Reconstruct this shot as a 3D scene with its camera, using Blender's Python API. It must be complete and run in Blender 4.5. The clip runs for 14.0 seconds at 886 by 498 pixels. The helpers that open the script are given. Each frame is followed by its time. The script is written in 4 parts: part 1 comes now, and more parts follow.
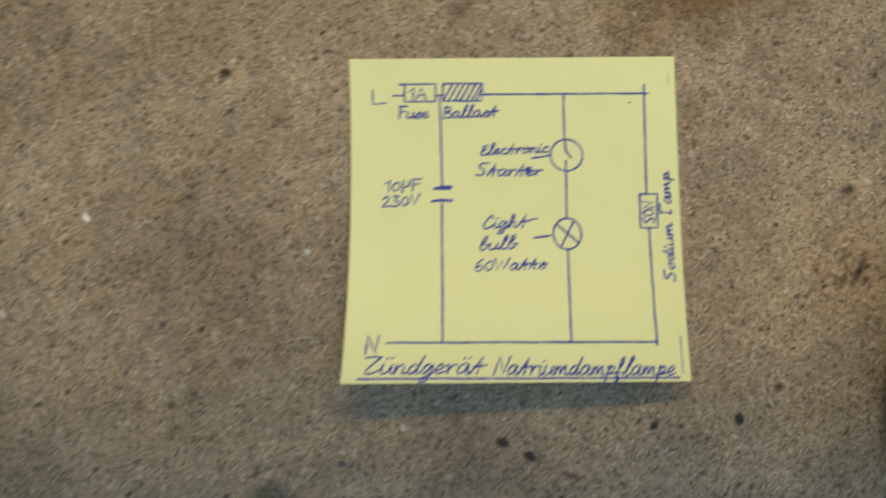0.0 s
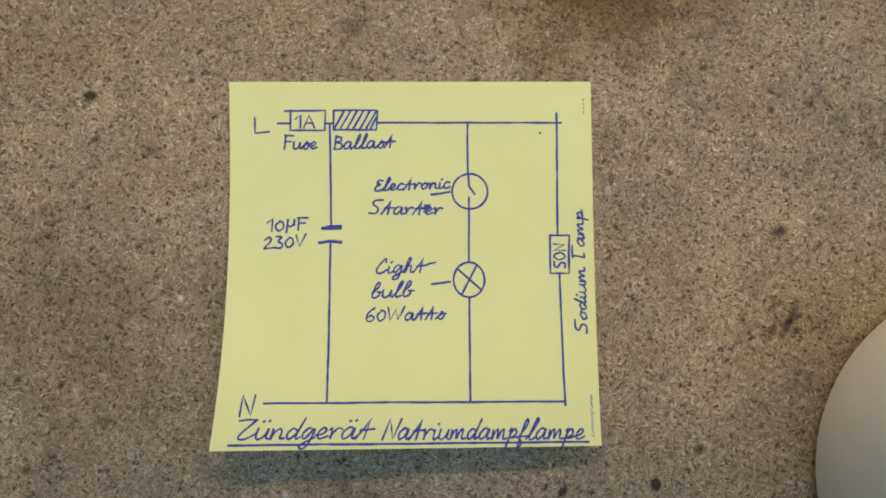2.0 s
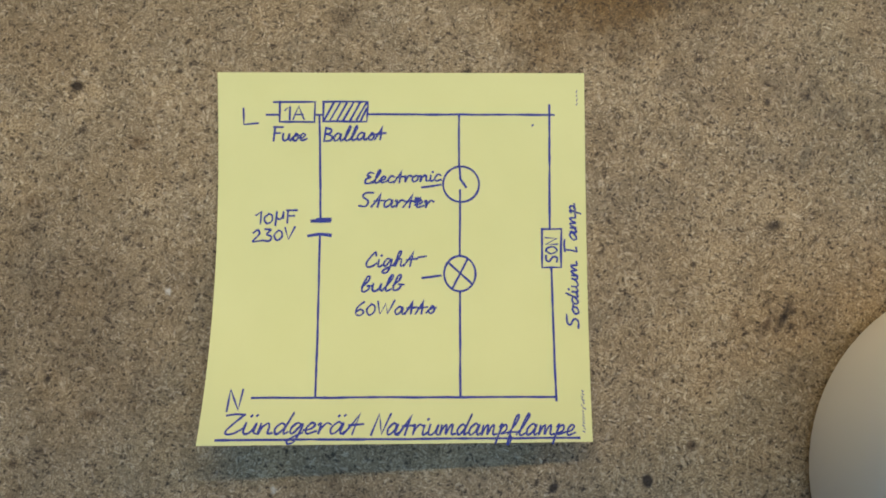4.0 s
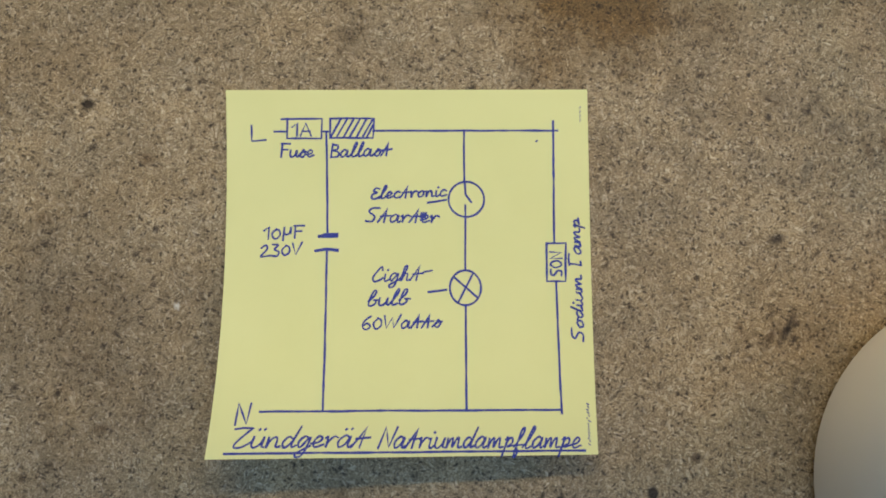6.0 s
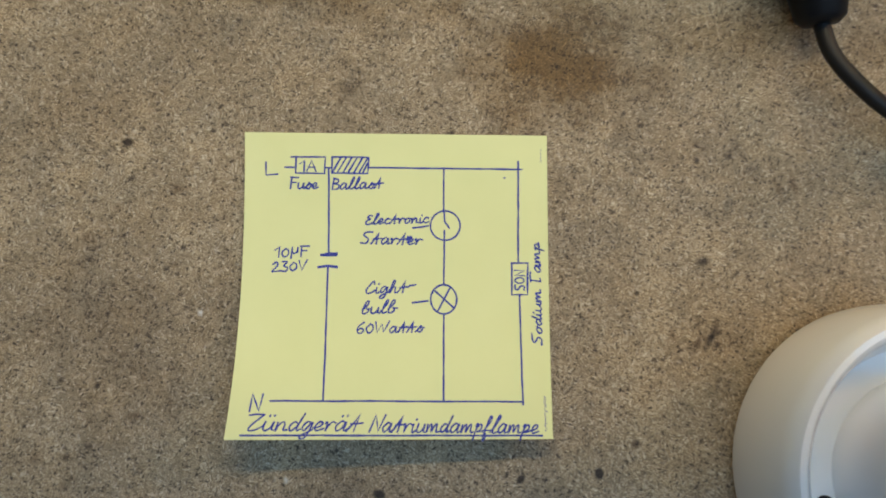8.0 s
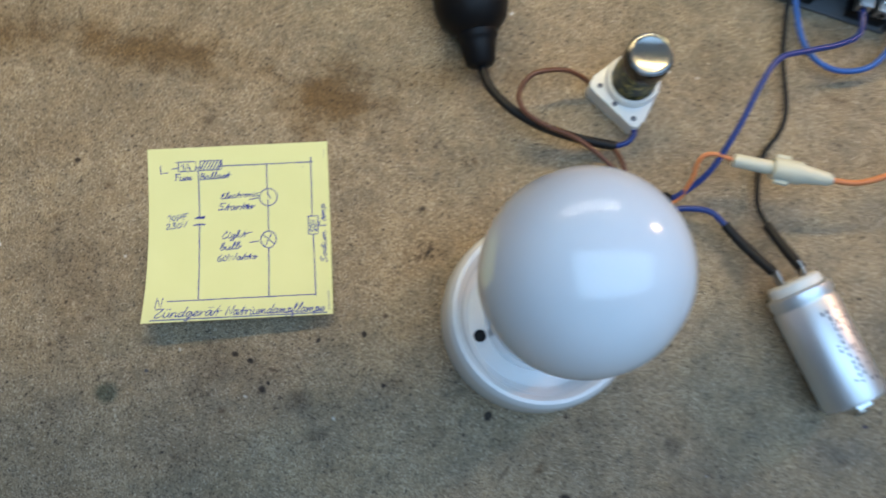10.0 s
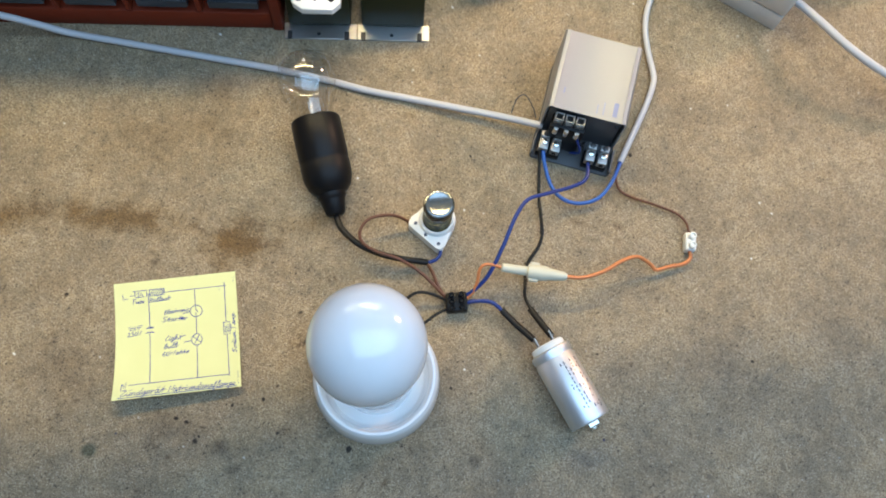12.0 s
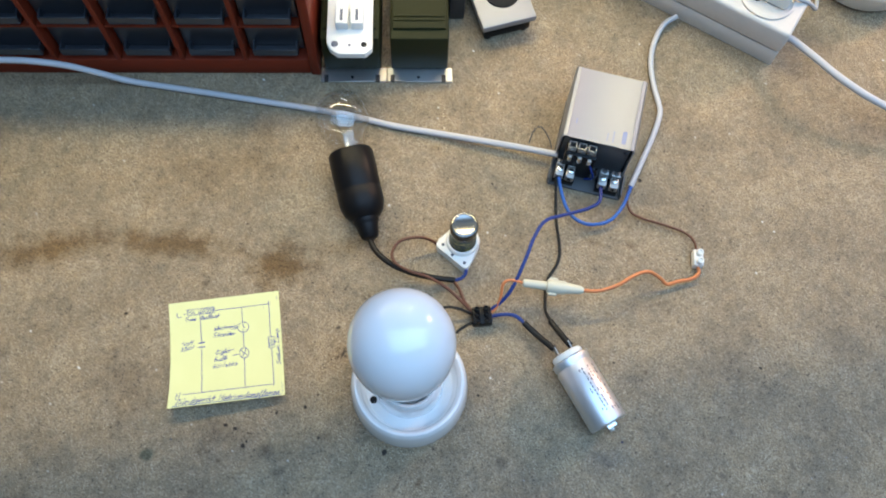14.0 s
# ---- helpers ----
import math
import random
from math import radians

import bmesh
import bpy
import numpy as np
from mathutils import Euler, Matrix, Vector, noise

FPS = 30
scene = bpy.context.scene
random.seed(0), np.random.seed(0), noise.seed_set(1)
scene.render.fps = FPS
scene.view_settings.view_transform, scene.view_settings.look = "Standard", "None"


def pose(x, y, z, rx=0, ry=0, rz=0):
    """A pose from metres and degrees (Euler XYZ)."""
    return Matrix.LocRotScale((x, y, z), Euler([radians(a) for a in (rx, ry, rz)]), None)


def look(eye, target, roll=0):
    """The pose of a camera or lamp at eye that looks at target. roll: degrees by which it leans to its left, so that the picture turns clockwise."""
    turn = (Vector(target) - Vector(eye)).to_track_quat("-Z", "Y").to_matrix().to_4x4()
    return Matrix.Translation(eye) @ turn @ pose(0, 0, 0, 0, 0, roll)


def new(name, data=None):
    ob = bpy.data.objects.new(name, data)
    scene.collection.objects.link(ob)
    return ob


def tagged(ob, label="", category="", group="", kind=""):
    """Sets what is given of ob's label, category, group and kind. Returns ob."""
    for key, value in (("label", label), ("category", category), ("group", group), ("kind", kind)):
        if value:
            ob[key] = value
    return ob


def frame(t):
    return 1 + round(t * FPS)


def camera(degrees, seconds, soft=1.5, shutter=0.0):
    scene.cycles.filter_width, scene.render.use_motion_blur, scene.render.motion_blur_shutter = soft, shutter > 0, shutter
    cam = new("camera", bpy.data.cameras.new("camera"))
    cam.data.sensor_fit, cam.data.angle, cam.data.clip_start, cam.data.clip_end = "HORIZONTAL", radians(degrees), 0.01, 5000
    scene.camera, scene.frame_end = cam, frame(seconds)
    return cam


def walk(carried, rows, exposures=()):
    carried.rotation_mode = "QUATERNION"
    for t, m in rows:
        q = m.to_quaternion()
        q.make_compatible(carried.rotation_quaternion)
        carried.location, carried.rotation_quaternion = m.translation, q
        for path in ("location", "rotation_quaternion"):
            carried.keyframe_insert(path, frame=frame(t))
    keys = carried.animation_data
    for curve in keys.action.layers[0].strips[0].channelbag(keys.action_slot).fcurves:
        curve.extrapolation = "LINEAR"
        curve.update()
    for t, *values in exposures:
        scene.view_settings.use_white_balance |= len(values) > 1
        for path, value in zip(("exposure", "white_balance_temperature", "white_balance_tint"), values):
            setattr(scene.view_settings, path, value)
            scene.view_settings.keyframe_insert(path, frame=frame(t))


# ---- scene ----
cam = camera(55.2, 14.0, soft=1.8, shutter=0.5)
PATH = [
    (0, (-0.0143, -0.027, 0.1935), (-0.0339, 0.1806, -1.795), -5.71),
    (0.5, (0.0053, -0.0155, 0.1811), (-0.0343, 0.1779, -1.809), -13.25),
    (1, (0.0061, -0.0168, 0.1766), (-0.0022, 0.154, -1.816), -4.51),
    (1.5, (0.0043, -0.012, 0.1758), (0.0179, 0.151, -1.818), 4.01),
    (2, (0.005, -0.0111, 0.1756), (0.0253, 0.1465, -1.818), 7.17),
    (2.5, (0.0068, -0.0101, 0.1758), (-0.0043, 0.134, -1.82), -4.59),
    (3, (0.0067, -0.0111, 0.1733), (0.0304, 0.1244, -1.822), 10.14),
    (5.5, (0.0083, -0.0097, 0.1749), (0.0115, 0.1508, -1.818), 0.83),
    (6, (0.0067, -0.0108, 0.1755), (0.0161, 0.1622, -1.817), 2.95),
    (6.5, (0.0076, -0.0119, 0.1764), (-0.0077, 0.1706, -1.815), -4.85),
    (7, (0.0066, -0.0118, 0.1772), (-0.0207, 0.1802, -1.814), -8.2),
    (7.2, (0.0056, -0.007, 0.1825), (0.0168, 0.1619, -1.81), 4.21),
    (9.3, (0.0212, -0.0509, 0.2825), (0.0859, 0.3764, -1.671), 8.64),
    (9.5, (0.0342, -0.055, 0.3014), (0.1026, 0.3427, -1.653), 9.09),
    (10, (0.0652, -0.0712, 0.3536), (0.175, 0.2615, -1.616), 14.89),
    (10.5, (0.0883, -0.0739, 0.4193), (0.2232, 0.2563, -1.55), 15.73),
    (11, (0.1103, -0.0698, 0.4745), (0.2501, 0.267, -1.493), 14.18),
    (11.5, (0.1214, -0.0952, 0.5071), (0.2791, 0.3621, -1.435), 11.4),
    (12, (0.1217, -0.1151, 0.533), (0.3054, 0.4341, -1.381), 11.51),
    (12.5, (0.1145, -0.1333, 0.5429), (0.2777, 0.4771, -1.355), 8.4),
    (13, (0.1076, -0.1452, 0.5539), (0.2956, 0.4936, -1.332), 9.89),
    (13.5, (0.1099, -0.1532, 0.5598), (0.2953, 0.4986, -1.323), 8.71),
    (14, (0.1135, -0.1546, 0.5701), (0.2558, 0.5332, -1.304), 4.14),
]
walk(cam, [(t, look(eye, target, roll)) for t, eye, target, roll in PATH],
     exposures=[(0.0, -0.49, 6500, 10), (7.2, -0.49, 6400, 10), (9.3, -0.24, 5950, 10), (10.0, -0.21, 6000, 10), (10.5, -0.06, 6200, 10), (11.3, 0.14, 6400, 10), (12.3, 0.14, 6050, 10), (14.0, 0.15, 5780, 10)])

# ---- light ----
world = bpy.data.worlds.new("room_air")
world.use_nodes = True
world.node_tree.nodes["Background"].inputs["Color"].default_value = (0.75, 0.85, 1.0, 1)
world.node_tree.nodes["Background"].inputs["Strength"].default_value = 0.05
scene.world = world


def area_lamp(name, m, sx, sy, watts, colour):
    d = bpy.data.lights.new(name, "AREA")
    d.shape, d.size, d.size_y, d.energy, d.color = "RECTANGLE", sx, sy, watts, colour
    ob = new(name, d)
    ob.matrix_world = m
    return ob


# the two warm tubes of the bench lamp, behind the added cutoff board
area_lamp("bench_tube_light", look((0.10, 0.42, 0.560), (0.10, -0.05, 0.0)), 1.10, 0.026, 2.9, (1.0, 0.76, 0.37))
area_lamp("bench_tube_light", look((0.10, 0.53, 0.686), (0.10, -0.05, 0.0)), 1.10, 0.026, 3.4, (1.0, 0.76, 0.37))
# two unseen lamps farther back, added to put highlights on the bulb
area_lamp("added_highlight_light", look((0.10, 0.98, 0.820), (0.10, 0.0, 0.1)), 1.20, 0.016, 2.2, (1.0, 0.92, 0.80))
area_lamp("added_highlight_light", look((0.10, 1.12, 0.720), (0.10, 0.0, 0.1)), 1.20, 0.016, 2.2, (1.0, 0.92, 0.80))
area_lamp("skylight_light", look((0.83, -0.36, 1.635), (0.83, -0.35, 0.0)), 2.7, 1.3, 35.0, (0.45, 0.71, 1.0))
area_lamp("side_lamp_light", look((1.35, 0.62, 0.62), (0.4, 0.1, 0.0)), 0.12, 0.12, 7.0, (1.0, 0.60, 0.36))


# ---- material helpers ----
class Mat:
    """A node material with short ways to add nodes."""

    def __init__(self, name):
        self.m = bpy.data.materials.new(name)
        self.m.use_nodes = True
        self.t = self.m.node_tree
        self.b = self.t.nodes["Principled BSDF"]
        self.co = self.add("ShaderNodeTexCoord").outputs["Object"]

    def add(self, kind, **values):
        n = self.t.nodes.new(kind)
        for key, v in values.items():
            n.inputs[key.replace("_", " ")].default_value = v
        return n

    def link(self, a, b):
        self.t.links.new(a, b)

    def set(self, **values):
        for key, v in values.items():
            s = self.b.inputs[key.replace("_", " ")]
            if isinstance(v, bpy.types.NodeSocket):
                self.link(v, s)
            else:
                s.default_value = v
        return self

    def mapping(self, scale, rot=0.0, src=None):
        turn = self.add("ShaderNodeMapping")
        turn.inputs["Rotation"].default_value = (0, 0, rot)
        self.link(src or self.co, turn.inputs["Vector"])
        n = self.add("ShaderNodeMapping")
        n.inputs["Scale"].default_value = scale if isinstance(scale, tuple) else (scale,) * 3
        self.link(turn.outputs[0], n.inputs["Vector"])
        return n.outputs[0]

    def noise(self, scale, detail=3.0, rough=0.55, src=None, distort=0.0):
        n = self.add("ShaderNodeTexNoise", Scale=scale, Detail=detail, Roughness=rough, Distortion=distort)
        self.link(src or self.co, n.inputs["Vector"])
        return n.outputs["Fac"]

    def voronoi(self, scale, src=None):
        n = self.add("ShaderNodeTexVoronoi", Scale=scale)
        self.link(src or self.co, n.inputs["Vector"])
        return n

    def ramp(self, src, *stops):
        n = self.t.nodes.new("ShaderNodeValToRGB")
        els = n.color_ramp.elements
        while len(els) < len(stops):
            els.new(0.5)
        for e, (p, c) in zip(els, stops):
            e.position = p
            e.color = (c, c, c, 1) if isinstance(c, (int, float)) else (*c, 1)
        self.link(src, n.inputs["Fac"])
        return n.outputs["Color"]

    def fade(self, src, a, b, at_a=0.0, at_b=1.0):
        """A number that goes from at_a to at_b while src goes from a to b."""
        n = self.add("ShaderNodeMapRange")
        for slot, v in zip(n.inputs[1:5], (a, b, at_a, at_b)):
            slot.default_value = v
        self.link(src, n.inputs[0])
        return n.outputs[0]

    def mix(self, fac, a, b, how="MIX"):
        n = self.t.nodes.new("ShaderNodeMix")
        n.data_type, n.blend_type = "RGBA", how
        for sock, v in ((n.inputs[0], fac), (n.inputs[6], a), (n.inputs[7], b)):
            if isinstance(v, bpy.types.NodeSocket):
                self.link(v, sock)
            elif isinstance(v, tuple):
                sock.default_value = (*v, 1)
            else:
                sock.default_value = v
        return n.outputs[2]

    def math(self, op, a, b=0.0, c=0.0):
        n = self.t.nodes.new("ShaderNodeMath")
        n.operation = op
        for s, v in zip(n.inputs, (a, b, c)):
            if isinstance(v, bpy.types.NodeSocket):
                self.link(v, s)
            else:
                s.default_value = v
        return n.outputs[0]

    def bump(self, height, strength, distance):
        n = self.add("ShaderNodeBump", Strength=strength, Distance=distance)
        self.link(height, n.inputs["Height"])
        self.link(n.outputs[0], self.b.inputs["Normal"])
        return self


def plain(name, colour, rough, metal=0.0, grain=400.0, vary=0.12, bump=0.15, coat=0.0, spec=0.5):
    """Paint, plastic or metal with a faint grain and a little uneven tone."""
    m = Mat(name)
    n1, n2 = m.noise(grain, 4), m.noise(grain / 14, 3)
    dark = tuple(c * (1 - vary) for c in colour)
    light = tuple(min(1.0, c * (1 + vary)) for c in colour)
    col = m.mix(m.math("MULTIPLY_ADD", n2, 0.7, m.math("MULTIPLY", n1, 0.3)), dark, light)
    m.set(Base_Color=col, Metallic=metal, Coat_Weight=coat, Specular_IOR_Level=spec,
          Roughness=m.math("MULTIPLY_ADD", n2, 0.16, max(0.02, rough - 0.08)))
    return m.bump(n1, bump, 0.0002).m


# particle board with chips, dark bark specks, pale chips, grease and paint stains
def board_material():
    m = Mat("particle_board")
    warp = m.add("ShaderNodeCombineXYZ")
    m.link(m.noise(160, 2), warp.inputs[0])
    m.link(m.noise(160, 2, src=m.mapping(1.0, 1.3)), warp.inputs[1])
    off = m.t.nodes.new("ShaderNodeVectorMath")
    off.operation = "MULTIPLY_ADD"
    m.link(warp.outputs[0], off.inputs[0])
    off.inputs[1].default_value = (0.0022, 0.0022, 0.0)
    m.link(m.co, off.inputs[2])
    wco = off.outputs[0]
    chips = []
    for rot, sx, sy in ((0.3, 900, 2600), (1.35, 800, 2400), (2.4, 1000, 2800)):
        v = m.voronoi(1.0, m.mapping((sx, sy, 1), rot, wco))
        sep = m.add("ShaderNodeSeparateColor")
        m.link(v.outputs["Color"], sep.inputs[0])
        chips.append(sep.outputs[0])
    pick1 = m.fade(m.noise(420, 2), 0.46, 0.54)
    pick2 = m.fade(m.noise(360, 2, src=m.mapping(1.0, 1.0)), 0.50, 0.58)
    tone = m.math("MULTIPLY_ADD", pick1, m.math("SUBTRACT", chips[1], chips[0]), chips[0])
    tone = m.math("MULTIPLY_ADD", pick2, m.math("SUBTRACT", chips[2], tone), tone)
    wood = m.ramp(tone, (0.0, (0.135, 0.096, 0.054)), (0.25, (0.215, 0.160, 0.096)), (0.6, (0.300, 0.232, 0.148)),
                  (0.88, (0.360, 0.290, 0.200)), (1.0, (0.52, 0.44, 0.33)))
    wood = m.mix(0.28, wood, (0.280, 0.215, 0.132))
    fine = m.noise(2600, 3)
    wood = m.mix(0.85, wood, m.ramp(fine, (0.3, 0.23), (0.7, 0.76)), "OVERLAY")
    hue = m.noise(70, 3, 0.6, src=m.mapping(1.0, 2.0))
    wood = m.mix(0.3, wood, m.ramp(hue, (0.32, (0.46, 0.50, 0.56)), (0.68, (0.56, 0.50, 0.40))), "OVERLAY")
    broad = m.noise(22, 5, 0.6)
    wood = m.mix(0.75, wood, m.ramp(broad, (0.3, 0.30), (0.7, 0.66)), "OVERLAY")
    mottle = m.noise(130, 4, 0.6)
    wood = m.mix(0.45, wood, m.ramp(mottle, (0.3, 0.30), (0.7, 0.66)), "OVERLAY")

    def specks(scale, rot, stretch, keep, size, seed):
        """Fac of scattered elongated specks: one in some cells."""
        mp = m.add("ShaderNodeMapping")
        mp.inputs["Scale"].default_value = (scale, scale * stretch, 1)
        mp.inputs["Location"].default_value = (seed, seed * 1.7, 0)
        m.link(m.mapping(1.0, rot, wco), mp.inputs["Vector"])
        v = m.voronoi(1.0, mp.outputs[0])
        sep = m.add("ShaderNodeSeparateColor")
        m.link(v.outputs["Color"], sep.inputs[0])
        on = m.math("GREATER_THAN", sep.outputs[1], keep)
        rough_edge = m.math("MULTIPLY_ADD", m.math("SUBTRACT", fine, 0.5), size * 1.1, v.outputs["Distance"])
        near = m.fade(rough_edge, size * 0.25, size, 1.0, 0.0)
        depth = m.math("MULTIPLY_ADD", sep.outputs[2], 0.5, 0.5)
        return m.math("MULTIPLY", m.math("MULTIPLY", on, near), depth)

    for scale, rot, st, keep, size, seed in ((560, 0.5, 2.0, 0.72, 0.47, 3.1), (720, 1.9, 1.8, 0.67, 0.49, 7.7), (950, 2.9, 1.5, 0.64, 0.51, 4.4), (300, 2.5, 1.5, 0.82, 0.36, 1.3)):
        wood = m.mix(m.math("MULTIPLY", specks(scale, rot, st, keep, size, seed), 0.92), wood, (0.036, 0.024, 0.015))
    for scale, rot, st, keep, size, seed in ((300, 0.2, 2.6, 0.78, 0.30, 5.5), (380, 1.2, 2.4, 0.78, 0.32, 9.2), (340, 2.2, 2.6, 0.80, 0.30, 6.1)):
        wood = m.mix(m.math("MULTIPLY", specks(scale, rot, st, keep, size, seed), 0.5), wood, (0.54, 0.45, 0.34))
    for scale, rot, st, keep, size, seed, tint in ((150, 0.4, 2.2, 0.80, 0.30, 3.9, (0.40, 0.31, 0.20)), (170, 1.7, 2.0, 0.82, 0.30, 8.8, (0.17, 0.115, 0.065))):
        wood = m.mix(m.math("MULTIPLY", specks(scale, rot, st, keep, size, seed), 0.5), wood, tint)
    wood = m.mix(m.math("MULTIPLY", specks(110, 0.9, 1.3, 0.92, 0.13, 2.2), 0.9), wood, (0.85, 0.83, 0.78))

    sx = m.add("ShaderNodeSeparateXYZ")
    m.link(m.co, sx.inputs[0])
    edge1, edge2 = m.noise(90, 4), m.noise(420, 3)
    ragged = m.math("ADD", m.math("SUBTRACT", edge1, 0.5), m.math("MULTIPLY", m.math("SUBTRACT", edge2, 0.5), 0.5))

    oil, grease, black, teal, blue = (0.50, 0.385, 0.21), (0.45, 0.38, 0.32), (0.07, 0.055, 0.05), (0.25, 0.36, 0.36), (0.25, 0.32, 0.62)
    flat = m.t.nodes.new("ShaderNodeVectorMath")
    flat.operation = "MULTIPLY"
    m.link(m.co, flat.inputs[0])
    flat.inputs[1].default_value = (1, 1, 0)
    # stains of one colour are gathered before they tint the wood
    TINTS = (oil, grease, black, teal, blue, (0.10, 0.12, 0.50), (0.45, 0.55, 0.80), (0.36, 0.26, 0.17), (0.43, 0.33, 0.24), (0.24, 0.19, 0.16), (0.37, 0.35, 0.34), (0.34, 0.37, 0.42), (0.44, 0.43, 0.45))
    spread = {}

    def stain(x, y, rx, ry, turn, strength, colour, soft=0.8, rag=0.9):
        c, k = math.cos(radians(turn)), math.sin(radians(turn))
        sides = []
        for ax, ay in ((c / rx, k / rx), (-k / ry, c / ry)):
            n = m.t.nodes.new("ShaderNodeVectorMath")
            n.operation = "DOT_PRODUCT"
            m.link(flat.outputs[0], n.inputs[0])
            n.inputs[1].default_value = (ax, ay, 0)
            sides.append(m.math("SUBTRACT", n.outputs["Value"], ax * x + ay * y))
        a, b = sides
        far = m.math("SQRT", m.math("MULTIPLY_ADD", a, a, m.math("MULTIPLY", b, b)))
        d = m.math("MULTIPLY_ADD", ragged, rag, far)
        fac = m.fade(d, max(0.0, 1 - soft), 1.0, strength, 0.0)
        tint = min(TINTS, key=lambda q: sum((a - b) ** 2 for a, b in zip(q, colour)))
        spread[tint] = m.math("MAXIMUM", spread[tint], fac) if tint in spread else fac

    # brown oil stains behind the note
    stain(0.040, 0.057, 0.029, 0.0205, 8, 1.0, oil, 0.7, 1.2)
    stain(0.060, 0.054, 0.020, 0.010, 0, 0.6, oil, 0.9, 1.3)
    stain(0.095, 0.066, 0.042, 0.013, 0, 0.65, oil, 0.9, 1.4)
    stain(-0.035, 0.083, 0.062, 0.014, -12, 0.9, oil, 0.8, 1.4)
    stain(-0.120, 0.090, 0.060, 0.016, 4, 0.9, oil, 0.8, 1.4)
    stain(0.010, 0.140, 0.080, 0.030, 10, 0.30, oil, 0.9, 1.6)
    stain(0.180, 0.080, 0.040, 0.020, -20, 0.25, oil, 0.9, 1.6)
    stain(-0.070, -0.010, 0.030, 0.030, 0, 0.30, grease, 0.95, 1.5)
    stain(-0.072, 0.046, 0.020, 0.010, 20, 0.30, grease, 0.95, 1.5)
    stain(-0.010, -0.055, 0.040, 0.012, -5, 0.28, grease, 0.95, 1.5)
    stain(0.125, -0.090, 0.045, 0.016, 5, 0.30, grease, 0.95, 1.5)
    stain(0.078, -0.010, 0.018, 0.013, 0, 0.35, oil, 0.95, 1.2)
    stain(0.300, 0.060, 0.020, 0.010, -10, 0.4, oil, 0.95, 1.2)
    stain(0.270, 0.075, 0.030, 0.012, -20, 0.3, grease, 0.95, 1.2)
    # blue ink and grey patches
    stain(0.243, -0.108, 0.016, 0.010, 0, 0.5, (0.45, 0.55, 0.80), 0.95, 1.0)
    stain(-0.055, -0.063, 0.0055, 0.005, 0, 0.85, teal, 0.5, 0.5)
    stain(0.023, -0.071, 0.008, 0.006, 40, 0.6, (0.4, 0.38, 0.36), 0.7, 0.7)
    stain(0.174, -0.099, 0.005, 0.007, 0, 0.6, (0.38, 0.33, 0.3), 0.6, 0.6)
    stain(-0.0125, 0.0500, 0.0034, 0.0036, 0, 0.6, (0.35, 0.34, 0.35), 0.8, 0.6)
    stain(0.0555, 0.0365, 0.0050, 0.0035, 50, 0.5, (0.42, 0.42, 0.45), 0.9, 0.8)
    stain(0.086, 0.034, 0.0045, 0.003, 20, 0.4, (0.45, 0.45, 0.48), 0.9, 0.8)
    stain(0.0770, 0.0063, 0.0024, 0.0016, 20, 0.85, black, 0.6, 0.5)
    stain(0.0785, -0.0125, 0.0012, 0.0045, -32, 0.8, black, 0.7, 0.9)
    stain(0.0590, -0.0385, 0.0015, 0.0013, 0, 0.8, (0.2, 0.21, 0.2), 0.5, 0.4)
    for x, y, rx, ry, turn, amount, tint in ((0.0906, 0.030, 0.0030, 0.0024, 0, 0.5, (0.38, 0.42, 0.46)), (0.097, 0.025, 0.0012, 0.0045, 15, 0.6, (0.4, 0.3, 0.22)), (0.078, 0.036, 0.004, 0.003, 0, 0.35, (0.45, 0.42, 0.42)),
                                           (-0.0544, 0.0236, 0.0028, 0.0018, 0, 0.6, (0.4, 0.3, 0.2)), (-0.0688, 0.0187, 0.0016, 0.0016, 0, 0.6, (0.4, 0.3, 0.2)), (-0.0758, 0.0114, 0.0024, 0.0020, 0, 0.5, (0.4, 0.3, 0.2)),
                                           (-0.0454, 0.0258, 0.0009, 0.0013, 0, 0.8, (0.2, 0.16, 0.12)), (0.118, -0.105, 0.006, 0.002, 50, 0.6, (0.3, 0.28, 0.27)), (0.062, -0.066, 0.006, 0.004, 0, 0.5, (0.45, 0.34, 0.24)),
                                           (0.030, -0.085, 0.006, 0.003, 20, 0.5, (0.4, 0.36, 0.33)), (0.290, 0.030, 0.005, 0.003, 0, 0.5, (0.42, 0.33, 0.24)), (0.365, 0.035, 0.002, 0.006, -10, 0.6, (0.4, 0.35, 0.33)),
                                           (0.283, -0.052, 0.003, 0.003, 0, 0.6, (0.35, 0.28, 0.22)), (0.355, -0.145, 0.004, 0.003, 0, 0.6, (0.35, 0.33, 0.32)), (0.308, -0.012, 0.001, 0.004, 0, 0.5, (0.4, 0.33, 0.28))):
        stain(x, y, rx, ry, turn, amount, tint, 0.85, 0.8)
    # sparse burns and smudges over the working side of the bench
    side = m.fade(sx.outputs[0], 0.12, 0.16)
    for scale, keep, size, amount, seed in ((42, 0.45, 0.050, 0.85, 2.7), (30, 0.40, 0.085, 0.55, 8.3), (62, 0.5, 0.05, 0.8, 5.9)):
        fac = m.math("MULTIPLY", m.math("MULTIPLY", specks(scale, 0.7, 1.4, keep, size * 1.2, seed), side), amount)
        wood = m.mix(fac, wood, (0.07, 0.052, 0.04))
